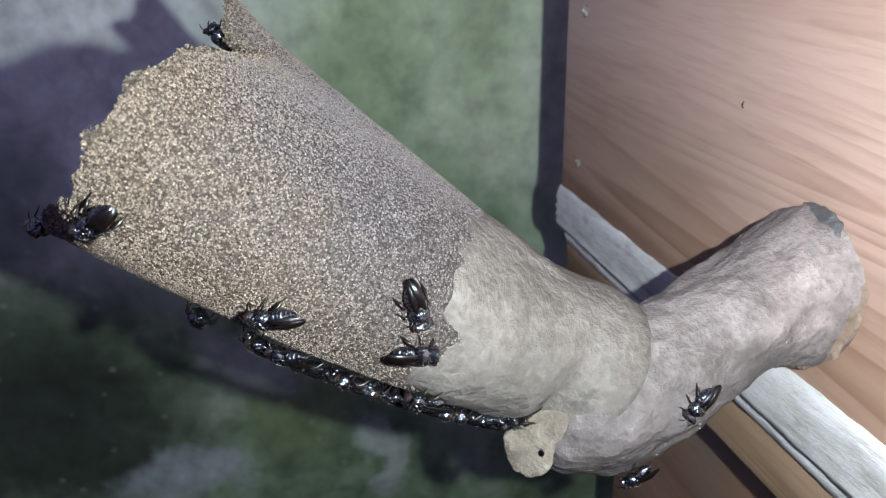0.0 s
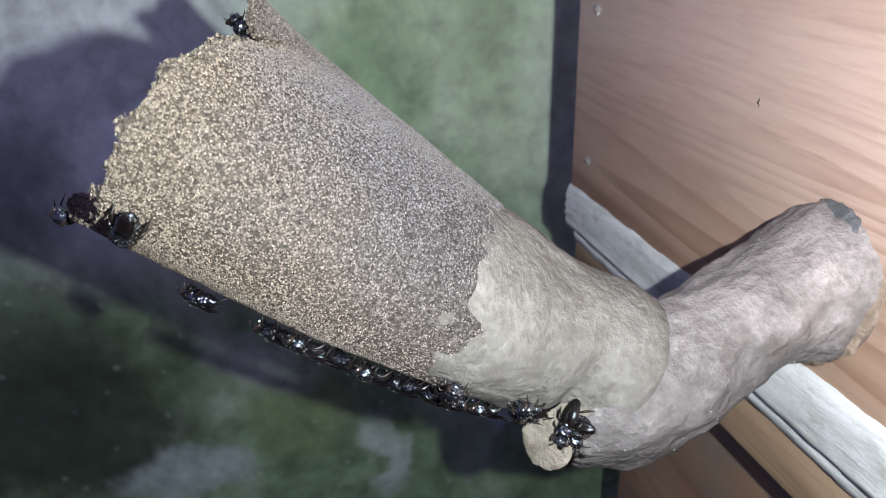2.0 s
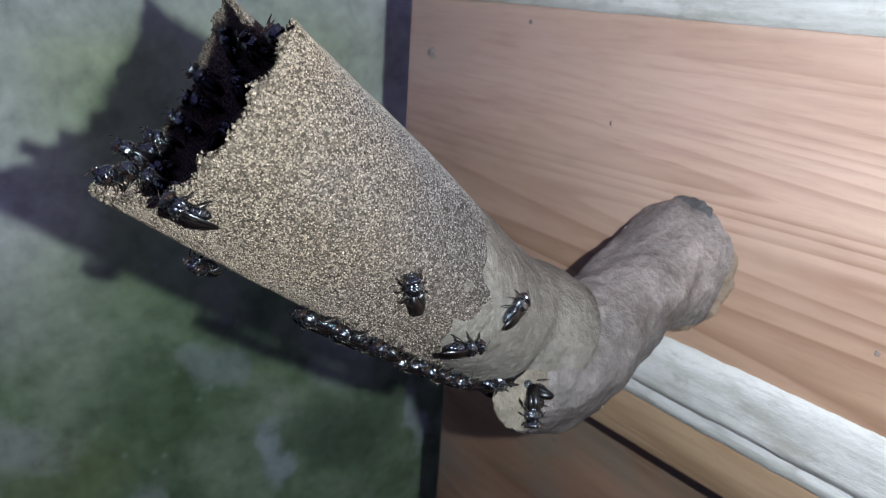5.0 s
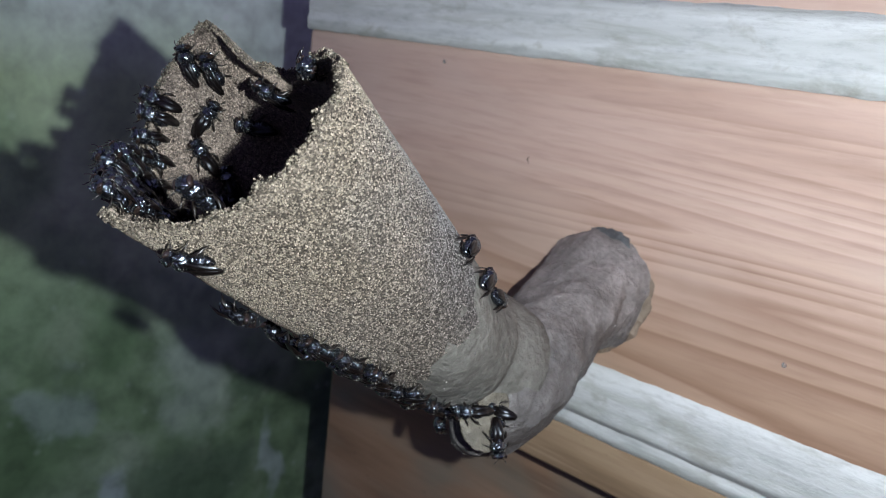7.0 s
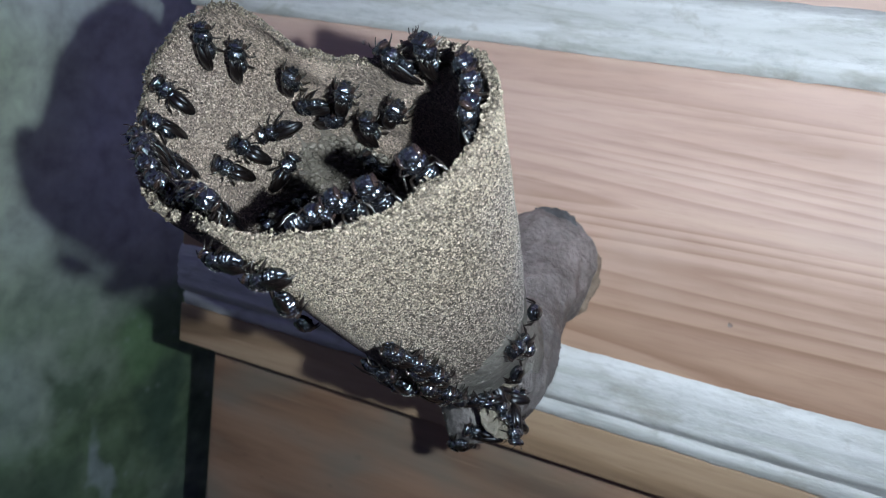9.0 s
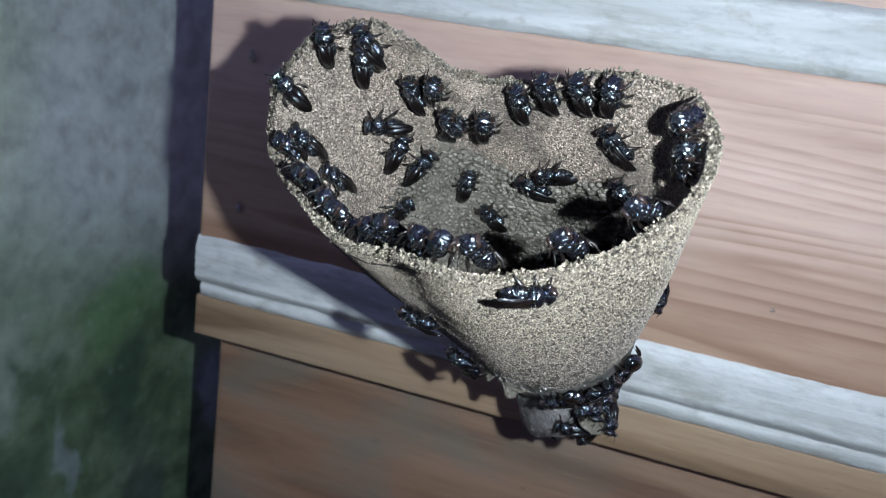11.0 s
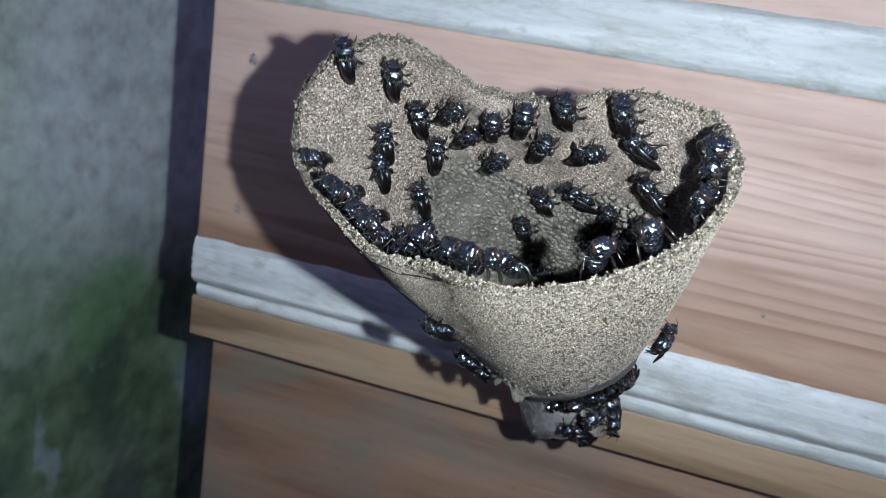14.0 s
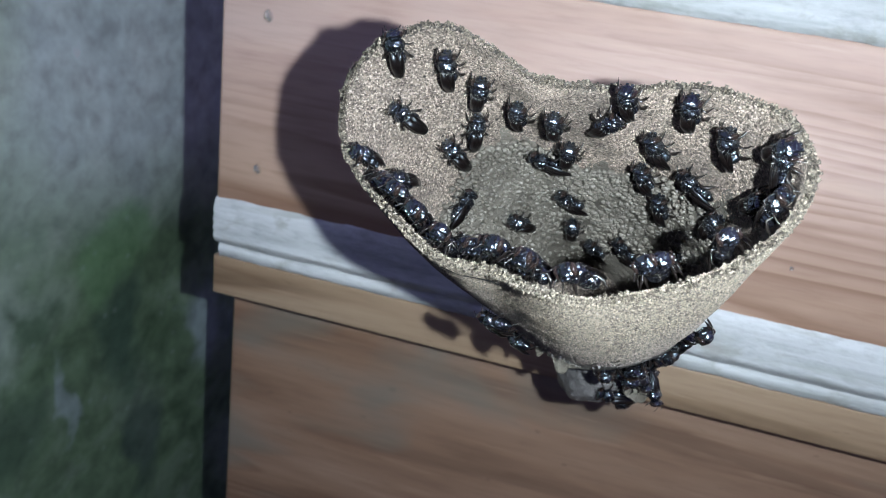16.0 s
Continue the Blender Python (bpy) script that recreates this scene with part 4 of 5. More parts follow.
def bee_master():
    """A small black stingless bee, head along +x, feet at z 0, about 6 mm long."""
    bee = empty("stingless_bee")
    k = 0.001
    bm = bmesh.new()
    prof = [(0.05, 0.18, 1.25)]
    for s in range(6):
        x0 = 0.0 - s * 0.41
        r0 = (0.62, 0.93, 1.0, 0.93, 0.74, 0.45)[s]
        r1 = (0.9, 1.03, 1.02, 0.86, 0.60, 0.12)[s]
        z = 1.2 - 0.012 * s * s
        prof += [(x0 - 0.03, r0, z), (x0 - 0.2, (r0 + r1) / 2 + 0.07, z), (x0 - 0.36, r1 + 0.05, z), (x0 - 0.40, r1 - 0.09, z)]
    lathe(bm, [(x * k, r * 0.9 * k, z * k) for x, r, z in prof], 0.84, 18)
    part("abdomen", bm, SHELL, bee)
    bm = bmesh.new()
    blob(bm, (0.85 * k, 0, 1.35 * k), (0.98 * k, 1.06 * k, 0.98 * k), None, 18, 14, 0.06)
    blob(bm, (0.12 * k, 0, 1.78 * k), (0.42 * k, 0.6 * k, 0.32 * k), None, 12, 8)
    blob(bm, (0.95 * k, 0.5 * k, 1.95 * k), (0.35 * k, 0.22 * k, 0.2 * k), None, 8, 6)
    blob(bm, (0.95 * k, -0.5 * k, 1.95 * k), (0.35 * k, 0.22 * k, 0.2 * k), None, 8, 6)
    part("thorax", bm, FUZZ, bee)
    bm = bmesh.new()
    tilt = Euler((0, 0.5, 0)).to_matrix()
    blob(bm, (2.08 * k, 0, 1.2 * k), (0.52 * k, 1.05 * k, 0.88 * k), tilt, 18, 14, 0.04)
    blob(bm, (2.42 * k, 0, 0.85 * k), (0.22 * k, 0.5 * k, 0.36 * k), tilt, 10, 8)
    blob(bm, (2.25 * k, 0.25 * k, 0.45 * k), (0.24 * k, 0.2 * k, 0.14 * k), None, 8, 6)
    blob(bm, (2.25 * k, -0.25 * k, 0.45 * k), (0.24 * k, 0.2 * k, 0.14 * k), None, 8, 6)
    blob(bm, (2.12 * k, 0, 2.03 * k), (0.13 * k, 0.3 * k, 0.1 * k), None, 8, 6)
    head = part("head", bm, SHELL, bee)
    for s in (1, -1):
        bm = bmesh.new()
        blob(bm, (2.22 * k, s * 0.82 * k, 1.25 * k), (0.36 * k, 0.28 * k, 0.64 * k), tilt, 10, 8)
        part("eye", bm, EYE_BLACK, head)
        bm = bmesh.new()
        rod(bm, [(x * k, s * y * k, z * k) for x, y, z in ((2.52, 0.2, 1.25), (2.75, 0.42, 1.7), (3.05, 0.66, 1.5), (3.35, 0.86, 1.15))], (0.07 * k, 0.06 * k, 0.065 * k, 0.045 * k), 5)
        part("antenna", bm, LIMB, head)
        # folded wing: a tapering film from the shoulder over the back
        bm = bmesh.new()
        rim_pts = [(0.5, 0.5), (0.1, 0.68), (-0.8, 0.77), (-1.8, 0.76), (-2.7, 0.66), (-3.4, 0.45), (-3.75, 0.14), (-3.6, -0.15), (-2.8, -0.32), (-1.5, -0.30), (-0.3, 0.0)]
        top = [bm.verts.new((x * (0.93 if x < 0 else 1) * k, s * y * k, (2.12 - 0.38 * max(0, y) ** 2 - 0.07 * max(0, -x - 1.0) ** 2 + (0.05 if s > 0 else 0)) * k)) for x, y in rim_pts]
        low = [bm.verts.new(v.co - Vector((0, 0, 0.025 * k))) for v in top]
        m = len(top)
        mid_t = bm.verts.new((-1.5 * k, s * 0.5 * k, (2.17 + (0.05 if s > 0 else 0)) * k))
        mid_l = bm.verts.new((-1.5 * k, s * 0.5 * k, (2.14 + (0.05 if s > 0 else 0)) * k))
        for i in range(m):
            j = (i + 1) % m
            bm.faces.new((top[i], top[j], mid_t) if s > 0 else (top[j], top[i], mid_t))
            bm.faces.new((low[j], low[i], mid_l) if s > 0 else (low[i], low[j], mid_l))
            bm.faces.new((top[i], low[i], low[j], top[j]) if s > 0 else (top[j], low[j], low[i], top[i]))
        wing = part("wing", bm, WING, bee, "smoky brown folded wing")
        bm = bmesh.new()
        for pts in (((0.6, 0.5, 2.1), (-0.6, 0.70, 1.93), (-2.0, 0.72, 1.86)), ((0.5, 0.4, 2.13), (-0.9, 0.45, 2.14), (-1.9, 0.5, 2.08))):
            rod(bm, [(x * k, s * y * k, (z + 0.005) * k) for x, y, z in pts], (0.035 * k, 0.022 * k, 0.01 * k), 4)
        part("vein", bm, LIMB, wing)
        for pts, radii in ((((1.35, 0.5, 0.8), (1.85, 1.15, 1.05), (2.05, 1.36, 0.5), (2.2, 1.42, 0.12), (2.35, 1.48, 0.03)), (0.10, 0.13, 0.10, 0.05, 0.03)),
                           (((0.75, 0.6, 0.75), (0.75, 1.5, 1.15), (0.45, 1.75, 0.55), (0.35, 1.88, 0.12), (0.2, 2.0, 0.03)), (0.10, 0.13, 0.10, 0.05, 0.03)),
                           (((0.2, 0.6, 0.8), (-0.4, 1.35, 1.3), (-1.05, 1.6, 0.85), (-1.4, 1.72, 0.3), (-1.75, 1.78, 0.03)), (0.11, 0.14, 0.24, 0.09, 0.035))):
            bm = bmesh.new()
            rod(bm, [(x * k, s * y * k, z * k) for x, y, z in pts], [r * 0.92 * k for r in radii], 6)
            part("leg", bm, LIMB, bee)
    bm = bmesh.new()
    rng = random.Random(3)
    for i in range(26):
        a, e = rng.uniform(0, 6.283), rng.uniform(0.1, 1.4)
        d = Vector((math.cos(a) * math.cos(e), math.sin(a) * math.cos(e), math.sin(e)))
        c = Vector((0.85 * k, 0, 1.35 * k)) + Vector((d.x * 0.95 * k, d.y * 0.95 * k, d.z * 0.9 * k))
        rod(bm, (c, c + d * 0.25 * k), (0.014 * k, 0.006 * k), 3)
    part("hair", bm, BRISTLE, bee)
    for ob in bee.children_recursive:
        ob.data.transform(Matrix.Diagonal((1.02, 1.02 if ob.name.startswith("leg") else 1.13, 1.06, 1)))
    return tagged(bee, "small glossy black bee with smoky folded wings", "bee", "bees at the nest entrance")


def on_tube(kind, u, deg, heading):
    """The pose of a bee on the horn's outside (O) or inside (I), or on the arm (A); heading 0 looks to the lip, on the arm to the box.
    On the flap (F): millimetres across and up from its hole, heading 0 looks up."""
    if kind == "F":
        out = Vector((-0.464, -0.680, 0.568))
        up = (Vector((0, 0, 1)) - out * out.z).normalized()
        fore = Matrix.Rotation(radians(heading), 3, out) @ up
        m = Matrix((fore, out.cross(fore), out)).transposed().to_4x4()
        return Matrix.Translation(Vector((0.0534, 0.1093, 0.9485)) + 0.001 * (up.cross(out) * u + up * deg) + out * 0.0006) @ m
    a = radians(deg)

    def at(uu, aa):
        if kind == "A":
            return Vector(arm_point(np.array(uu), np.array(aa)))
        return Vector(horn_point(np.array(uu), np.array(aa), SKIN if kind == "I" else 0.0))
    p = at(u, a)
    du = (at(u + 0.004, a) - at(u - 0.004, a)) * (-1 if kind == "A" else 1)
    up = du.cross(at(u, a + 0.02) - at(u, a - 0.02)).normalized()
    middle = (at(u, a) + at(u, a + math.pi / 2) + at(u, a + math.pi) + at(u, a - math.pi / 2)) / 4
    if ((p - middle).dot(up) < 0) != (kind == "I"):
        up = -up
    du = (du - up * du.dot(up)).normalized()
    h = radians(heading)
    fore = du * math.cos(h) + up.cross(du) * math.sin(h)
    m = Matrix((fore, up.cross(fore), up)).transposed().to_4x4()
    return Matrix.Translation(p + up * 0.00015) @ m


COUNT = 89


def torch():
    """The small lamp that goes with the camera and lights the place."""
    lamp = empty("torch")
    bm = bmesh.new()
    bmesh.ops.create_cone(bm, cap_ends=True, segments=24, radius1=0.0034, radius2=0.0034, depth=0.006)
    bmesh.ops.transform(bm, matrix=Matrix.Translation((0, 0, 0.0036)), verts=bm.verts)
    part("case", bm, CASE, lamp, smooth=False)
    bm = bmesh.new()
    bmesh.ops.create_cone(bm, cap_ends=True, segments=20, radius1=0.0010, radius2=0.0011, depth=0.0005)
    part("lens", bm, LED, lamp, "bright white lamp lens", False)
    return tagged(lamp, "small white torch lamp carried beside the lens", "torch")


TORCH = torch()
MASTER = bee_master()
SWARM = [MASTER] + [copy_thing(MASTER, Matrix()) for _ in range(COUNT - 1)]


def crawl(number, kind, rows):
    """Rows: seconds, place along the tube, angle round it and heading in degrees; between them the bee keeps to the surface."""
    full = [rows[0]]
    for r in rows[1:]:
        p = full[-1]
        n = max(int((abs(r[2] - p[2]) + abs(r[3] - p[3])) // 60), int(abs(r[1] - p[1]) / 0.16) if kind in "IO" else 0)
        full += [tuple(a + (b - a) * k / (n + 1) for a, b in zip(p, r)) for k in range(1, n + 1)] + [r]
    walk(SWARM[number], [(t, on_tube(kind, u, a, h)) for t, u, a, h in full])


def motions():
    walk(TORCH, [(t, look(eye, target, roll) @ pose(*TORCH_OFFSET)) for t, eye, target, roll in PATH])
    crawl(0, 'I', ((0, 0.800, 29, -35), (4.1, 0.800, 29, -35), (5.3, 0.960, 29, -35), (6, 0.960, 29, -35), (7, 0.960, 28, -25), (8, 0.952, 31, -25), (9, 0.952, 32, -30), (11.5, 1.000, 31, -20), (12.5, 0.992, 30, -20), (13.5, 0.928, 40, -20), (14.5, 0.920, 38, -20), (16, 0.912, 40, -15)))
    crawl(1, 'I', ((0, 0.800, 38, -35), (4.19, 0.800, 38, -35), (5.39, 0.920, 38, -35), (6, 0.920, 38, -35), (7, 0.912, 34, -20), (8, 0.888, 36, -25), (9, 0.896, 38, -35), (11.5, 0.928, 37, -25), (12.5, 0.920, 38, -25), (13.5, 0.856, 48, -20), (14.5, 0.832, 60, -65), (16, 0.800, 62, -5)))
    crawl(2, 'I', ((0, 0.800, 10, 0), (4.04, 0.800, 10, 0), (5.24, 1.000, 10, 0), (6, 1.000, 10, 0), (7, 0.992, 10, 15), (8, 0.976, 11, 10), (9, 0.207, -158, 10), (11.5, 0.912, -335, -10), (12.5, 0.880, -330, 40), (13.5, 0.808, -340, -75), (14.5, 0.808, -332, 30), (16, 0.872, -340, 10)))
    crawl(3, 'I', ((0, 0.800, 2, 15), (3.63, 0.800, 2, 15), (4.83, 0.968, 2, 15), (6, 0.968, 2, 15), (7, 1.000, 4, 20), (8, 1.000, 2, 15), (9, 0.952, 13, 0), (11.5, 0.992, 17, -5), (13.5, 1.000, 30, -15), (14.5, 0.992, 30, -25), (16, 0.984, 30, -25)))
    crawl(4, 'I', ((0, 0.800, 25, -165), (4.23, 0.800, 25, -165), (5.43, 0.832, 25, -165), (6, 0.832, 25, -165), (7, 0.761, 31, -310), (8, 0.729, 32, -260), (9, 0.721, 32, -280), (11.5, 0.792, 32, -315), (12.5, 0.784, 36, -360), (13.5, 0.784, 34, -365), (14.5, 0.856, 48, -375), (16, 0.840, 47, -380)))
    crawl(5, 'I', ((0, 0.239, 206, 0), (3.8, 0.239, 206, 0), (6, 0.239, 206, 0), (8, 0.737, 58, 110), (9, 0.776, 59, 105), (11.5, 0.856, 48, -20), (12.5, 0.856, 48, -25), (13.5, 0.912, 64, -15), (14.5, 0.856, 83, -5), (16, 0.856, 80, -5)))
    crawl(6, 'I', ((0, 0.173, 223, 0), (3.8, 0.173, 223, 0), (6, 0.173, 223, 0), (7, 0.912, 331, 40), (8, 0.840, 323, 40), (9, 0.848, 416, -35), (11.5, 0.896, 420, -20), (12.5, 0.904, 420, -55), (13.5, 1.000, 271, -115), (14.5, 1.000, 258, -95), (16, 1.014, 271, -20)))
    crawl(7, 'I', ((0, 0.800, 313, 50), (4.13, 0.800, 313, 50), (5.33, 0.976, 313, 50), (6, 0.976, 313, 50), (7, 0.944, 312, 55), (8, 1.000, 316, 20), (9, 1.030, 266, 45), (11.5, 0.984, 440, -5), (12.5, 0.992, 443, -10), (13.5, 0.976, 448, -5), (14.5, 0.960, 457, -25), (16, 1.000, 478, 5)))
    crawl(8, 'I', ((0, 0.344, 251, 0), (3.8, 0.344, 251, 0), (6, 0.344, 251, 0), (8, 0.872, 102, -5), (9, 0.864, 112, -35), (11.5, 0.984, 102, 10), (12.5, 0.928, 109, -20), (13.5, 0.896, 113, -50), (14.5, 0.792, 133, -30), (16, 0.800, 131, 30)))
    crawl(9, 'I', ((0, 0.800, 137, -60), (3.91, 0.800, 137, -60), (5.11, 1.014, 137, -60), (6, 1.014, 137, -60), (7, 1.000, 132, -50), (8, 1.000, 133, 0), (9, 1.000, 130, 40), (11.5, 1.000, 118, 5), (12.5, 1.000, 118, 0), (13.5, 1.000, 118, 0), (14.5, 1.000, 116, 5), (16, 0.960, 138, 5)))
    crawl(10, 'I', ((0, 0.313, 211, 0), (3.8, 0.313, 211, 0), (6, 0.313, 211, 0), (8, 1.000, 145, -20), (9, 1.000, 142, -5), (11.5, 0.976, 130, 25), (12.5, 0.936, 133, 70), (13.5, 0.872, 136, 100), (14.5, 0.888, 150, 20), (16, 0.880, 151, 25)))
    crawl(11, 'I', ((0, 0.267, 214, 0), (3.8, 0.267, 214, 0), (6, 0.267, 214, 0), (8, 1.000, 145, -5), (9, 1.000, 156, -30), (11.5, 0.976, 138, 0), (12.5, 0.992, 138, 5), (13.5, 0.976, 137, 10), (14.5, 0.968, 138, 10), (16, 1.030, 211, -25)))
    crawl(12, 'I', ((0, 0.800, 19, -40), (3.55, 0.800, 19, -40), (4.75, 0.880, 19, -40), (6, 0.880, 19, -40), (7, 0.872, 18, -80), (8, 0.832, 16, -195), (9, 0.753, 17, -345), (11.5, 0.705, 31, -425), (13.5, 0.681, 28, -385), (14.5, 0.593, 13, -375), (16, 0.593, 10, -450)))
    crawl(13, 'I', ((0, 0.681, 23, 0), (3.8, 0.681, 23, 0), (6, 0.681, 23, 0), (7, 0.761, 1, -40), (8, 0.713, 11, -80), (9, 0.649, 22, -70), (11.5, 0.649, 36, -65), (12.5, 0.681, 40, 10), (13.5, 0.673, 40, -35), (14.5, 0.729, 37, -5), (16, 0.705, 25, 5)))
    crawl(14, 'I', ((0, 0.800, 326, -125), (4.14, 0.800, 326, -125), (5.34, 0.840, 326, -125), (6, 0.840, 326, -125), (8, 0.792, 319, -140), (9, 0.745, 424, -65), (11.5, 0.761, 420, -40), (12.5, 0.776, 419, -35), (13.5, 0.816, 424, -15), (14.5, 0.713, 414, -70), (16, 0.721, 398, -25)))
    crawl(15, 'I', ((0, 0.195, 202, 0), (3.8, 0.195, 202, 0), (6, 0.195, 202, 0), (8, 0.848, 55, -45), (9, 0.912, 85, -30), (11.5, 0.848, 80, -10), (12.5, 0.840, 82, -5), (13.5, 0.856, 82, -5), (14.5, 0.872, 119, -40), (16, 0.904, 108, -35)))
    crawl(16, 'I', ((0, 0.800, 350, 0), (3.99, 0.800, 350, 0), (5.19, 1.000, 350, 0), (6, 1.000, 350, 0), (7, 1.000, 355, 35), (8, 1.000, 356, 20), (9, 0.968, 361, 10), (11.5, 0.928, 366, -10), (12.5, 0.936, 371, -105), (13.5, 0.856, 366, -55), (14.5, 0.697, 386, -5), (16, 0.840, 359, 20)))
    crawl(17, 'I', ((0, 0.800, 334, 20), (3.99, 0.800, 334, 20), (5.19, 1.000, 334, 20), (6, 1.000, 334, 20), (7, 1.000, 343, 35), (8, 0.896, 350, -50), (9, 0.920, 349, 0), (11.5, 1.000, 358, 10), (12.5, 0.960, 360, 30), (13.5, 0.984, 358, 30), (14.5, 0.976, 359, 35), (16, 0.984, 356, 10)))
    crawl(18, 'I', ((0, 0.800, 355, -95), (3.56, 0.800, 355, -95), (4.76, 0.888, 355, -95), (6, 0.888, 355, -95), (7, 0.848, 364, -20), (8, 0.824, 364, -25), (9, 0.776, 365, 15), (11.5, 0.856, 359, 0), (12.5, 0.888, 353, 15), (13.5, 0.792, 353, 20), (14.5, 0.753, 356, 35), (16, 0.832, 337, 25)))
    crawl(19, 'I', ((0, 0.800, 324, 40), (4.06, 0.800, 324, 40), (5.26, 1.000, 324, 40), (6, 1.000, 324, 40), (7, 0.968, 329, 40), (8, 1.000, 349, 15), (9, 1.000, 348, -25), (11.5, 0.984, 338, 40), (13.5, 0.952, 342, 35), (14.5, 0.824, 362, 40), (16, 0.944, 338, 30)))
    crawl(20, 'I', ((0, 0.203, 260, 0), (3.8, 0.203, 260, 0), (6, 0.203, 260, 0), (8, 0.545, 374, 0), (9, 0.585, 370, -110), (11.5, 0.617, 370, -110), (12.5, 0.609, 371, 65), (13.5, 0.609, 372, -65), (14.5, 0.481, 371, 20), (16, 0.345, 394, 25)))
    crawl(21, 'I', ((0, 0.326, 251, 0), (3.8, 0.326, 251, 0), (6, 0.326, 251, 0), (7, 0.745, 352, 50), (8, 0.673, 348, -125), (9, 0.617, 350, -35), (11.5, 0.681, 354, 15), (12.5, 0.673, 359, -5), (13.5, 0.609, 362, 30), (14.5, 0.633, 359, 15), (16, 0.529, 352, 5)))
    crawl(22, 'I', ((0, 0.800, 70, -55), (3.57, 0.800, 70, -55), (4.77, 0.816, 70, -55), (6, 0.816, 70, -55), (7, 0.737, 70, -60), (8, 0.776, 71, 10), (9, 0.617, 76, 30), (11.5, 0.521, 50, -35), (12.5, 0.561, 73, 10), (13.5, 0.473, 78, 10), (14.5, 0.401, 80, 0), (16, 0.441, 82, 45)))
    crawl(23, 'I', ((0, 0.320, 209, 0), (3.8, 0.320, 209, 0), (6, 0.320, 209, 0), (7, 0.222, 239, 0), (8, 0.306, 255, 0), (9, 0.336, 201, 0), (11.5, 0.441, 31, 25), (12.5, 0.545, 40, -20), (13.5, 0.681, 62, -15), (14.5, 0.721, 78, -60), (16, 0.721, 85, -10)))
    crawl(24, 'I', ((0, 0.281, 242, 0), (3.8, 0.281, 242, 0), (6, 0.281, 242, 0), (7, 0.261, 207, 0), (9, 0.657, 103, 145), (11.5, 0.625, 100, 45), (12.5, 0.617, 101, 25), (13.5, 0.617, 97, 10), (14.5, 0.617, 98, 30), (16, 0.625, 72, 70)))
    crawl(25, 'I', ((0, 0.984, 59, 25), (1.5, 0.984, 59, 35), (2.5, 0.992, 59, 25), (3.5, 0.992, 58, 25), (6, 0.976, 80, 10), (7, 0.944, 77, 30), (8, 0.920, 84, 0), (9, 0.808, 90, -10), (11.5, 0.665, 121, 145), (12.5, 0.721, 119, 105), (13.5, 0.681, 120, 80), (14.5, 0.641, 120, 40), (16, 0.657, 128, 20)))
    crawl(26, 'I', ((0, 0.255, 201, 0), (3.8, 0.255, 201, 0), (6, 0.255, 201, 0), (8, 1.000, 130, -25), (9, 1.000, 142, 5), (11.5, 0.792, 143, 55), (12.5, 0.776, 146, 45), (13.5, 0.808, 150, 15), (14.5, 0.681, 152, 120), (16, 0.689, 148, 80)))
    crawl(27, 'I', ((0, 0.347, 256, 0), (3.8, 0.347, 256, 0), (6, 0.347, 256, 0), (7, 0.270, 216, 0), (9, 1.006, 199, -5), (11.5, 1.000, 163, -25), (12.5, 1.000, 164, -20), (13.5, 1.000, 166, -30), (14.5, 1.000, 166, 25), (16, 0.968, 167, 40)))
    crawl(28, 'I', ((0, 0.342, 235, 0), (3.8, 0.342, 235, 0), (6, 0.342, 235, 0), (7, 0.336, 254, 0), (9, 1.000, 162, -35), (11.5, 1.000, 162, -20), (12.5, 1.000, 164, -25), (13.5, 1.000, 164, -30), (14.5, 1.000, 162, -25), (16, 0.824, 168, -15)))
    crawl(29, 'I', ((0, 0.262, 224, 0), (3.8, 0.262, 224, 0), (6, 0.262, 224, 0), (8, 0.745, 127, -40), (9, 0.697, 146, -25), (11.5, 0.649, 150, 90), (12.5, 0.617, 149, -20), (13.5, 0.561, 150, -10), (14.5, 0.625, 155, -25), (16, 0.609, 161, 0)))
    crawl(30, 'I', ((0, 0.280, 225, 0), (3.8, 0.280, 225, 0), (6, 0.280, 225, 0), (7, 0.192, 216, 0), (8, 0.323, 198, 0), (9, 0.169, 239, 0), (11.5, 0.553, 139, 140), (12.5, 0.561, 134, -10), (14.5, 0.569, 138, 10), (16, 0.529, 139, 20)))
    crawl(31, 'I', ((0, 0.216, 232, 0), (3.8, 0.216, 232, 0), (6, 0.216, 232, 0), (7, 0.254, 219, 0), (8, 0.359, 209, 0), (9, 0.243, 209, 0), (11.5, 0.433, 138, 105), (12.5, 0.449, 138, -20), (13.5, 0.489, 144, -10), (14.5, 0.457, 149, -25), (16, 0.337, 158, 0)))
    crawl(32, 'I', ((0, 0.287, 214, 0), (3.8, 0.287, 214, 0), (6, 0.287, 214, 0), (7, 0.231, 247, 0), (8, 0.224, 234, 0), (9, 0.341, 202, 0), (11.5, 0.242, 102, 35), (12.5, 0.321, 109, 45), (13.5, 0.337, 133, 35), (14.5, 0.505, 130, 95), (16, 0.226, 128, 50)))
    crawl(33, 'I', ((0, 0.172, 211, 0), (3.8, 0.172, 211, 0), (6, 0.172, 211, 0), (7, 0.313, 238, 0), (8, 0.207, 218, 0), (9, 0.196, 227, 0), (11.5, 0.210, 72, 35), (12.5, 0.258, 88, 25), (13.5, 0.218, 79, 5), (14.5, 0.186, 95, 75), (16, 0.154, 101, 30)))
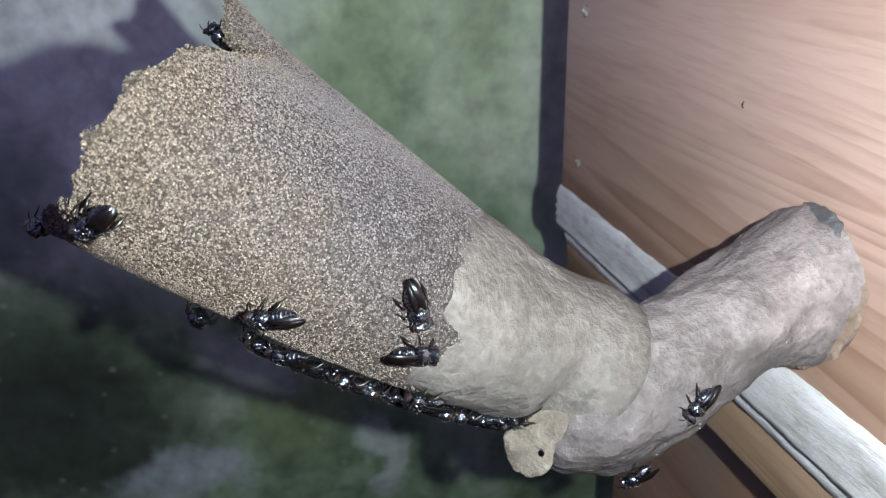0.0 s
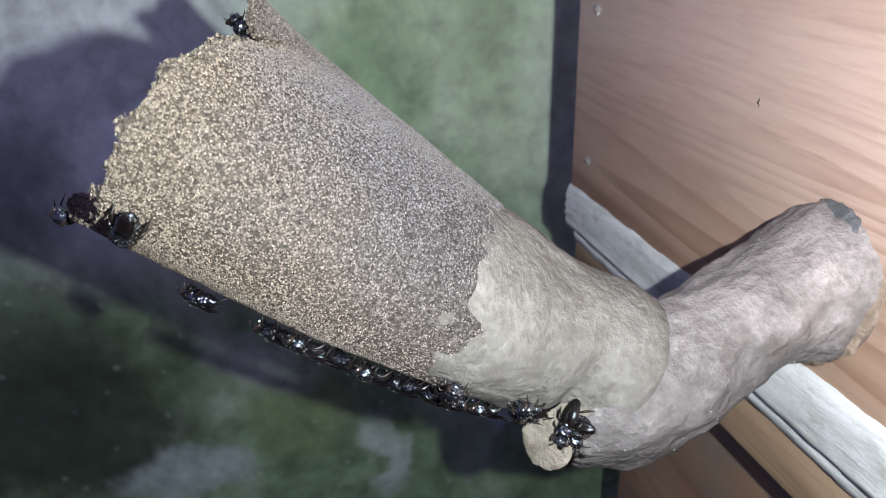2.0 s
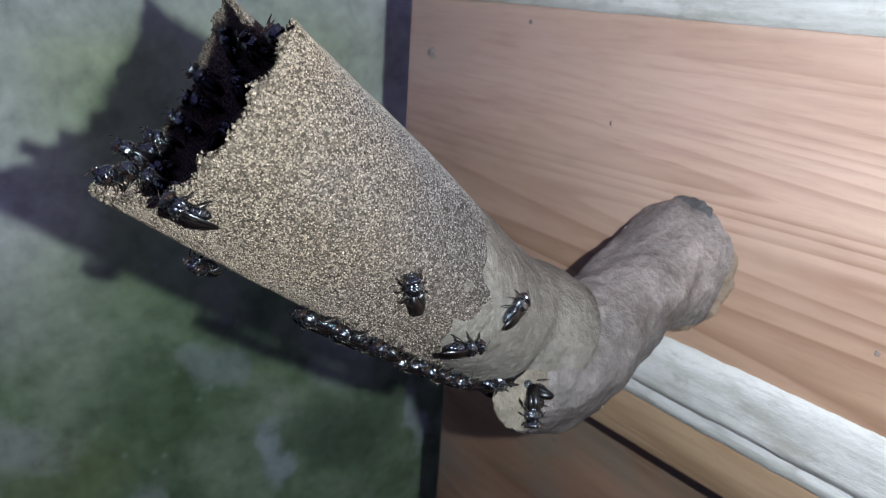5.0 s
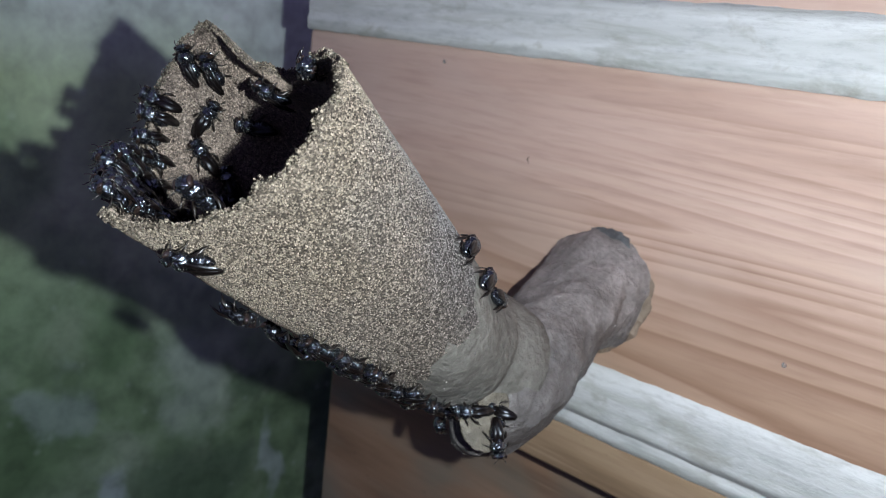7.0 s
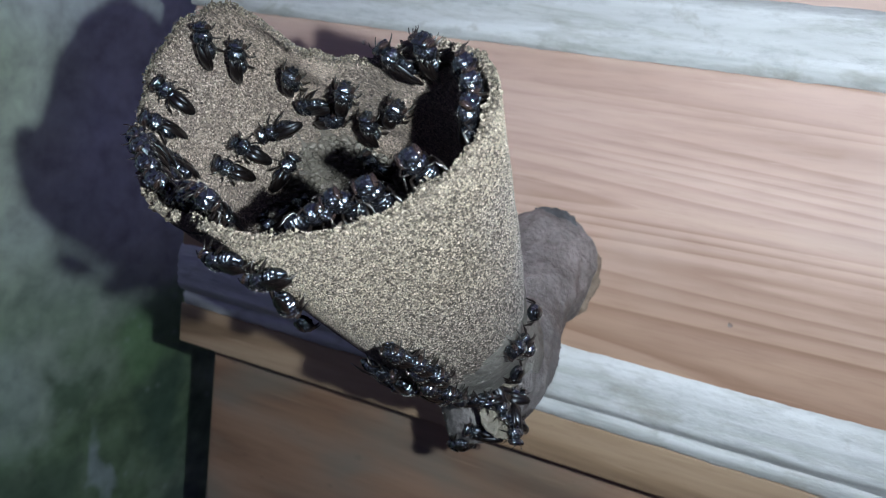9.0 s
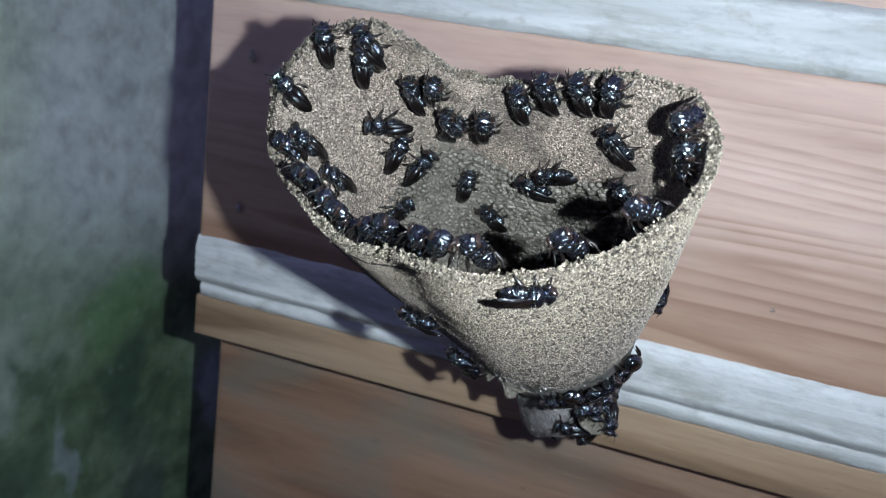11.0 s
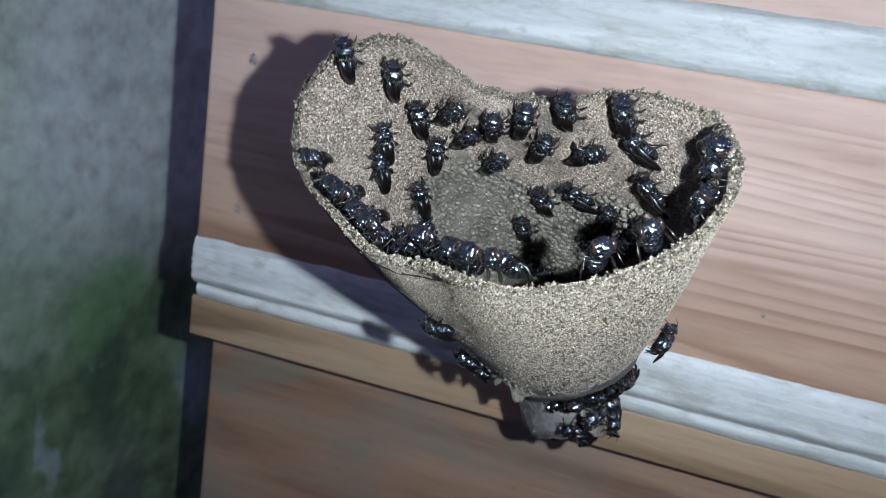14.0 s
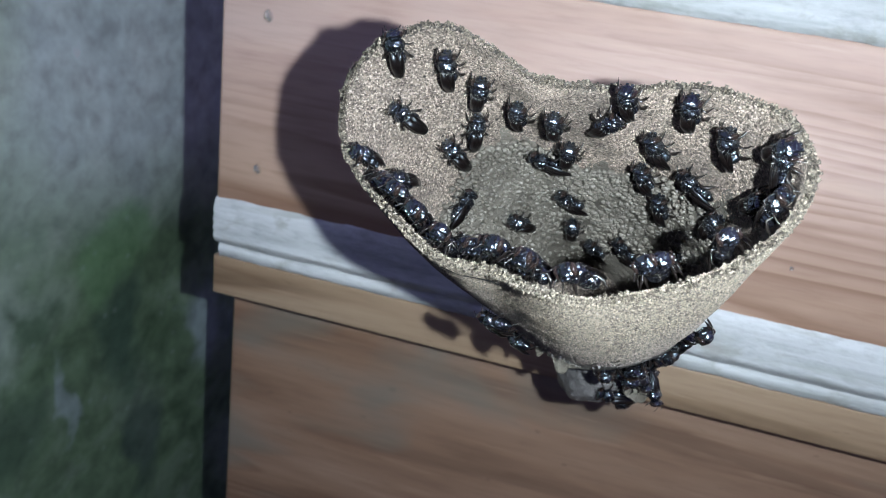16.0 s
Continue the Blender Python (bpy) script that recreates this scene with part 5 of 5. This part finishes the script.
    crawl(34, 'I', ((0, 0.800, 252, 55), (3.88, 0.800, 252, 55), (5.08, 1.000, 252, 55), (6, 1.000, 252, 55), (7, 0.169, 244, 55), (9, 1.000, 218, 80), (11.5, 1.030, 235, -30), (12.5, 1.030, 236, -15), (13.5, 1.030, 236, 0), (14.5, 1.030, 233, -65), (16, 1.030, 234, -35)))
    crawl(35, 'I', ((0, 0.800, 271, 60), (3.65, 0.800, 271, 60), (4.85, 1.000, 271, 60), (6, 1.000, 271, 60), (7, 1.000, 269, 55), (8, 1.006, 270, 50), (9, 1.022, 254, 45), (11.5, 1.030, 247, 10), (12.5, 1.030, 259, -115), (13.5, 1.000, 253, 0), (14.5, 1.030, 246, -5), (16, 1.014, 253, -30)))
    crawl(36, 'I', ((0, 0.339, 262, 0), (3.8, 0.339, 262, 0), (6, 0.339, 262, 0), (7, 0.307, 262, 0), (8, 0.164, 215, 0), (9, 0.353, 249, 0), (11.5, 0.465, 361, -5), (12.5, 0.242, 261, -5), (14.5, 0.321, 402, -10), (16, 0.258, 439, -5)))
    crawl(37, 'O', ((0, 0.954, 184, 80), (1.5, 0.935, 193, 100), (3.5, 1.000, 178, 80), (6, 0.124, 287, 80), (8, 0.926, 226, 55), (9, 0.917, 236, 110), (11.5, 1.0, 217, 265), (13.5, 0.2, 160, 265), (16, 0.22, 155, 250)))
    crawl(38, 'O', ((0, 1.000, 250, -60), (1.3, 1.000, 250, -60), (3.5, 0.982, 256, -55), (6, 0.603, 239, -25), (8, 0.797, 242, -200), (9.3, 0.797, 242, -200), (11.5, 0.25, 150, -200), (16, 0.22, 152, -230)))
    crawl(39, 'O', ((0, 0.704, 226, 95), (2.5, 0.787, 220, 40), (3.5, 1.000, 186, -40), (6, 0.963, 211, 40), (7, 0.935, 221, 50), (8, 0.972, 247, 115), (9, 0.963, 245, 105), (11.5, -0.07, 222, 105), (12.5, -0.05, 218, 140), (13.5, -0.08, 226, 95), (14.5, -0.06, 220, 60), (16, -0.09, 224, 80)))
    crawl(40, 'O', ((0, 0.639, 190, 45), (1, 0.62, 207, 30), (2, 0.60, 221, 20), (3.8, 0.60, 222, 20), (6, 0.455, 158, -75), (7, 0.455, 158, -135), (8, 0.155, 257, -135), (9, 0.198, 262, -135), (11.5, 0.26, 192, -75), (12.5, 0.676, 188, 10), (13.5, 0.603, 186, 15), (14.5, 0.3, 190, 15), (16, 0.25, 192, -20)))
    crawl(41, 'O', ((0, 0.42, 171, 140), (0.6, 0.37, 171, 150), (0.9, 0.33, 174, 165), (1.2, 0.30, 183, 170), (1.5, 0.25, 200, 170), (1.9, 0.22, 218, 175), (3.8, 0.20, 222, 175), (6, 0.371, 174, 260), (7, 0.334, 160, 225), (8, 0.390, 167, 250), (9, 0.261, 173, 200), (11.5, 0.166, 222, 200), (13.5, 0.14, 205, 180), (14.5, 0.14, 205, 60), (16, 0.193, 212, 15)))
    crawl(42, 'O', ((0, 0.371, 184, -155), (0.6, 0.29, 192, -190), (1, 0.24, 212, -230), (1.5, 0.20, 224, -255), (2.5, 0.20, 220, -280), (3.5, 0.30, 216, -340), (6, 0.297, 242, -365), (7, 0.362, 223, -350), (8, 0.316, 227, -345), (9, 0.233, 245, -180), (11.5, 0.27, 288, -220), (12.5, 0.14, 292, -205), (13.5, 0.122, 292, -200), (14.5, 0.25, 292, -250), (16, 0.279, 290, -230)))
    crawl(43, 'O', ((0, 0.584, 224, 70), (1.5, 0.501, 223, 95), (2.5, 0.445, 216, 70), (3.5, 0.436, 228, -60), (6, 0.455, 232, 85), (7, 0.436, 227, 10), (8, 0.427, 229, 20), (9, 0.390, 245, -105), (11.5, 0.325, 296, -275), (12.5, 0.27, 300, -235), (13.5, 0.288, 296, -210), (14.5, 0.362, 290, -285), (16, 0.455, 298, -220)))
    crawl(44, 'O', ((0, 0.556, 210, 60), (1.5, 0.575, 215, -20), (2.5, 0.538, 214, 15), (3.5, 0.584, 222, 15), (6, 0.492, 241, 115), (7, 0.538, 234, 165), (8, 0.482, 235, 35), (9, 0.529, 292, 150), (11.5, 0.723, 283, 80), (12.5, 0.713, 284, 235), (13.5, 0.676, 287, 125), (14.5, 0.667, 288, 115), (16, 0.6, 290, 115)))
    crawl(45, 'O', ((0, 0.334, 222, -60), (1.5, 0.325, 224, 100), (2.5, 0.316, 215, 10), (3.5, 0.297, 220, 95), (6, 0.242, 230, 75), (8, 0.288, 212, 25), (9, 0.307, 188, 50), (11.5, 0.353, 196, 220), (12.5, 0.399, 186, 195), (14.5, 0.445, 187, 355), (16, 0.482, 194, 365)))
    crawl(46, 'O', ((0, 0.279, 222, 80), (1.5, 0.251, 223, 110), (2.5, 0.233, 222, 75), (3.5, 0.122, 224, -40), (6, 0.131, 240, 135), (7, 0.131, 238, 130), (8, 0.140, 233, 15), (9, 0.159, 232, -150), (11.5, 0.115, 215, -180), (12.5, 0.143, 206, -350), (13.5, 0.118, 221, -360), (14.5, 0.103, 220, -345), (16, 0.177, 229, -360)))
    crawl(47, 'O', ((0, 0.270, 204, 20), (1.5, 0.261, 204, -70), (3.8, 0.261, 204, -70), (6, 0.177, 149, -155), (8, 0.242, 163, -160), (9, 0.122, 181, 10), (11.5, 0.205, 196, -160), (12.5, 0.242, 194, 0), (13.5, 0.214, 196, 15), (14.5, 0.196, 198, 10), (16, 0.15, 200, 10)))
    crawl(48, 'O', ((0, 0.159, 222, -50), (1.5, 0.140, 224, -50), (2.5, 0.168, 226, 110), (3.5, 0.057, 210, -5), (6, -0.048, 230, 115), (7, -0.017, 242, 220), (8, -0.064, 217, 130), (9, 0.076, 217, 225), (11.5, 0.073, 221, 185), (12.5, 0.094, 215, 185), (13.5, 0.113, 210, 185), (14.5, 0.158, 215, 185), (16, 0.236, 217, 185)))
    crawl(49, 'O', ((0, 0.076, 222, 95), (1.5, 0.085, 198, -10), (2.5, 0.057, 211, -5), (3.5, -0.052, 239, 125), (6, -0.100, 228, 140), (7, -0.100, 166, 120), (8, -0.100, 191, 230), (9, 0.076, 192, 180), (11.5, 0.05, 212, 180), (12.5, 0.091, 204, 5), (13.5, 0.061, 222, 40), (14.5, 0.058, 217, 10), (16, 0.066, 215, 40)))
    crawl(50, 'O', ((0, -0.100, 216, -85), (1.5, -0.082, 208, 80), (2.5, -0.063, 204, 200), (3.5, -0.100, 248, 305), (6, -0.100, 248, 160), (7, -0.100, 230, 170), (8, -0.100, 226, -5), (9, -0.100, 217, -25), (11.5, 0.028, 232, -25), (12.5, 0.0, 222, 20), (13.5, 0.03, 212, 75), (14.5, 0.08, 205, 35), (16, 0.1, 208, -20)))
    crawl(51, 'A', ((0, 0.51, 177, -155), (0.3, 0.61, 174, -165), (0.6, 0.68, 173, -170), (0.9, 0.77, 168, -175), (1.2, 0.83, 162, -180), (1.6, 0.89, 165, -180), (3, 0.92, 175, -190), (16, 0.92, 175, -190)))
    crawl(52, 'A', ((0, 0.588, 219, -130), (1.5, 0.867, 194, -265), (2.5, 0.898, 195, -265), (16, 0.898, 195, -265)))
    crawl(53, 'A', ((0, 0.800, 30, 155), (3, 0.800, 30, 155), (5.2, 0.800, 30, 155), (7.35, 0.800, 30, 155), (9.55, 0.970, 186, 155), (16, 0.970, 186, 155)))
    crawl(54, 'A', ((0, 0.800, 13, -15), (3.59, 0.800, 13, -15), (5.79, 0.800, 13, -15), (7.12, 0.800, 13, -15), (9.32, 0.918, 192, -15), (16, 0.918, 192, -15)))
    crawl(55, 'A', ((0, 0.800, 5, 160), (2.54, 0.800, 5, 160), (4.74, 0.800, 5, 160), (6.32, 0.800, 5, 160), (8.52, 0.856, -159, 160), (16, 0.856, -159, 160)))
    crawl(56, 'A', ((0, 0.800, 24, -25), (3.75, 0.800, 24, -25), (5.95, 0.800, 24, -25), (7.39, 0.800, 24, -25), (9.59, 0.805, -134, -25), (16, 0.805, -134, -25)))
    crawl(57, 'A', ((0, 0.800, -3, -30), (3.39, 0.800, -3, -30), (5.59, 0.800, -3, -30), (7.2, 0.800, -3, -30), (9.4, 0.536, -98, -30), (16, 0.536, -98, -30)))
    crawl(58, 'A', ((0, 0.800, 12, -130), (3.62, 0.800, 12, -130), (5.82, 0.800, 12, -130), (6.79, 0.800, 12, -130), (8.99, 0.908, -125, -130), (16, 0.908, -125, -130)))
    crawl(59, 'I', ((0, 0.278, 243, 15), (1.56, 0.278, 243, 15), (3.76, 0.278, 243, 15), (5.64, 1.026, 339, 39), (6.8, 1.026, 339, 39), (9, 1.026, 343, -8), (12, 1.025, 339, 38), (14.5, 1.019, 338, -2), (16, 1.018, 342, 27)))
    crawl(60, 'I', ((0, 0.327, 210, -20), (1.4, 0.327, 210, -20), (3.6, 0.327, 210, -20), (5.64, 1.003, 335, -39), (6.8, 1.003, 335, -39), (9, 1.022, 334, -1), (12, 1.016, 335, -35), (14.5, 1.019, 331, -0), (16, 1.022, 332, -19)))
    crawl(61, 'I', ((0, 0.165, 197, 10), (1.76, 0.165, 197, 10), (3.96, 0.165, 197, 10), (5.29, 1.024, 322, -8), (6.8, 1.024, 322, -8), (9, 1.012, 323, 11), (12, 1.003, 324, 26), (14.5, 1.005, 322, 4), (16, 1.022, 320, -3)))
    crawl(62, 'I', ((0, 0.248, 263, 0), (1.46, 0.248, 263, 0), (3.66, 0.248, 263, 0), (4.99, 1.018, 311, 1), (6.8, 1.018, 311, 1), (9, 1.013, 310, 14), (12, 1.005, 311, -15), (14.5, 1.010, 310, -4), (16, 1.022, 306, 19)))
    crawl(63, 'I', ((0, 0.192, 205, 25), (1.7, 0.192, 205, 25), (3.9, 0.192, 205, 25), (5.17, 1.016, 295, 36), (6.8, 1.016, 295, 36), (9, 1.003, 291, 27), (12, 1.015, 294, 24), (14.5, 1.005, 291, 42), (16, 1.012, 294, 49)))
    crawl(64, 'I', ((0, 0.273, 242, -15), (1.77, 0.273, 242, -15), (3.97, 0.273, 242, -15), (5.15, 1.025, 276, 6), (6.8, 1.025, 276, 6), (9, 1.010, 279, -1), (12, 1.018, 276, -33), (14.5, 1.022, 275, -7), (16, 1.006, 273, -33)))
    crawl(65, 'I', ((0, 0.306, 207, 5), (1.94, 0.306, 207, 5), (4.14, 0.306, 207, 5), (5.2, 1.017, 256, 11), (6.8, 1.017, 256, 11), (9, 1.005, 256, 27), (12, 1.007, 258, -4), (14.5, 1.010, 254, -19), (16, 1.026, 259, 20)))
    crawl(66, 'I', ((0, 0.189, 250, 0), (1.81, 0.189, 250, 0), (4.01, 0.189, 250, 0), (5.34, 1.026, 207, 1), (6.8, 1.026, 207, 1), (9, 1.007, 206, -23), (12, 1.011, 206, -22), (14.5, 1.027, 207, 20), (16, 1.020, 210, 8)))
    crawl(67, 'F', ((0, 1.000, 11, 160), (0.8, 1.000, 11, 160), (2, 0.800, 3, 165), (3.6, 0.200, 2, 170), (6, 0.500, -1.5, 185), (9, -0.500, -1.8, 170), (12, 0.300, -1, 150), (13.8, 0.300, -1, 150), (16, 0.000, -1.6, 175)))
    crawl(68, 'F', ((0, -1.500, 11, 200), (4.3, -1.500, 11, 200), (6.5, -1.500, 11, 200), (9, -2.200, 2.2, 190), (12, -2.500, 1.5, 160), (13.8, -2.500, 1.5, 160), (16, -2.200, 1.2, 200)))
    crawl(69, 'F', ((0, 0.000, 11, 180), (5.8, 0.000, 11, 180), (8, 0.000, 11, 180), (10.5, 0.200, 2.8, 150), (13, 0.400, 2.4, 180), (16, 0.300, 2.8, 200)))
    crawl(70, 'F', ((0, -3.400, 4.5, 120), (3, -3.600, 4.2, 120), (4.8, -3.600, 4.2, 120), (7, -3.800, 2.6, 90), (9.8, -3.800, 2.6, 90), (12, -4.000, 0.4, 110), (13.8, -4.000, 0.4, 110), (16, -3.800, 0.8, 80)))
    crawl(71, 'O', ((0, 0.566, 223, 10), (6.7, 0.566, 223, 10), (8.9, 0.566, 223, 10), (10.83, 0.06, 206, 61), (13, 0.07, 203, 90), (16, 0.05, 208, 40)))
    crawl(72, 'O', ((0, 0.492, 220, 5), (6.7, 0.492, 220, 5), (8.9, 0.492, 220, 5), (11.09, 0.13, 197, -80), (16, 0.16, 195, -60)))
    crawl(73, 'O', ((0, 0.399, 218, -5), (6.7, 0.399, 218, -5), (8.9, 0.399, 218, -5), (10.8, -0.06, 228, 150), (13.5, -0.04, 231, 120), (16, -0.07, 226, 170)))
    crawl(74, 'O', ((0, 0.279, 228, -5), (6.7, 0.279, 228, -5), (8.9, 0.279, 228, -5), (10.28, 0.02, 222, 100), (16, 0.0, 219, 130)))
    crawl(75, 'O', ((0, 0.214, 222, 5), (4.8, 0.214, 222, 5), (7, 0.214, 222, 5), (9, 0.214, 222, 5), (11.2, 0.2, 198, 30), (16, 0.22, 196, 50)))
    crawl(76, 'O', ((0, 0.113, 223, 0), (4.8, 0.113, 223, 0), (7, 0.113, 223, 0), (9, 0.113, 223, 0), (11, 0.05, 214, -60), (16, 0.04, 216, -90)))
    crawl(77, 'O', ((0, 0.418, 223, 5), (6.7, 0.418, 223, 5), (8.9, 0.418, 223, 5), (10.8, 0.055, 209, 100), (16, 0.03, 211, 70)))
    crawl(78, 'O', ((0, 0.187, 229, -155), (6.8, 0.187, 229, -155), (9, 0.187, 229, -155), (11.2, 0.1, 203, -120), (16, 0.12, 201, -150)))
    crawl(79, 'O', ((0, 0.039, 215, -155), (6.8, 0.039, 215, -155), (9, 0.039, 215, -155), (10.9, -0.03, 217, -70), (16, -0.02, 219, -100)))
    crawl(80, 'I', ((0, 0.331, 256, -10), (4.7, 0.331, 256, -10), (6.9, 0.331, 256, -10), (8.4, 0.940, 163, -7), (9, 0.930, 161, 7), (12, 0.950, 168, -27), (14.5, 0.960, 166, -15), (16, 0.980, 163, -19)))
    crawl(81, 'I', ((0, 0.230, 225, 5), (4.3, 0.230, 225, 5), (6.5, 0.230, 225, 5), (8.6, 1.000, 176, -12), (9, 0.985, 172, 21), (12, 0.900, 168, 4), (14.5, 0.960, 178, 21), (16, 0.960, 178, 26)))
    crawl(82, 'I', ((0, 0.329, 222, -15), (4.8, 0.329, 222, -15), (7, 0.329, 222, -15), (8.6, 1.000, 190, -9), (9, 1.010, 188, -8), (12, 1.015, 190, -38), (14.5, 1.018, 194, 3), (16, 1.019, 194, 5)))
    crawl(83, 'I', ((0, 0.231, 211, 20), (4.00, 0.231, 211, 20), (5.55, 0.950, 264, 20), (7, 0.960, 265, 35), (9, 0.960, 266, 20), (12, 0.985, 262, 35), (14.5, 0.975, 264, 20), (16, 0.985, 263, 35)))
    crawl(84, 'I', ((0, 0.220, 209, -25), (4.12, 0.220, 209, -25), (5.67, 0.930, 283, -25), (7, 0.940, 284, -10), (9, 0.950, 285, -25), (12, 0.990, 280, -10), (14.5, 0.980, 282, -25), (16, 0.990, 281, -10)))
    crawl(85, 'I', ((0, 0.271, 223, -25), (4.24, 0.271, 223, -25), (5.79, 0.950, 299, -25), (7, 0.960, 300, -45), (9, 0.960, 301, -25), (12, 0.985, 303, -45), (14.5, 0.975, 305, -25), (16, 0.985, 304, -45)))
    crawl(86, 'I', ((0, 0.268, 228, 10), (4.36, 0.268, 228, 10), (5.91, 0.940, 316, 10), (7, 0.950, 317, -10), (9, 0.950, 318, 10), (12, 0.980, 318, -10), (14.5, 0.970, 320, 10), (16, 0.980, 319, -10)))
    crawl(87, 'I', ((0, 0.307, 221, -15), (4.48, 0.307, 221, -15), (6.03, 0.930, 331, -15), (7, 0.940, 332, -35), (9, 0.940, 333, -15), (12, 0.950, 330, -35), (14.5, 0.940, 332, -15), (16, 0.950, 331, -35)))
    crawl(88, 'I', ((0, 0.308, 256, 10), (4.60, 0.308, 256, 10), (6.15, 0.950, 346, 10), (7, 0.960, 347, 25), (9, 0.950, 348, 10), (12, 0.970, 347, 25), (14.5, 0.960, 349, 10), (16, 0.970, 348, 25)))


motions()
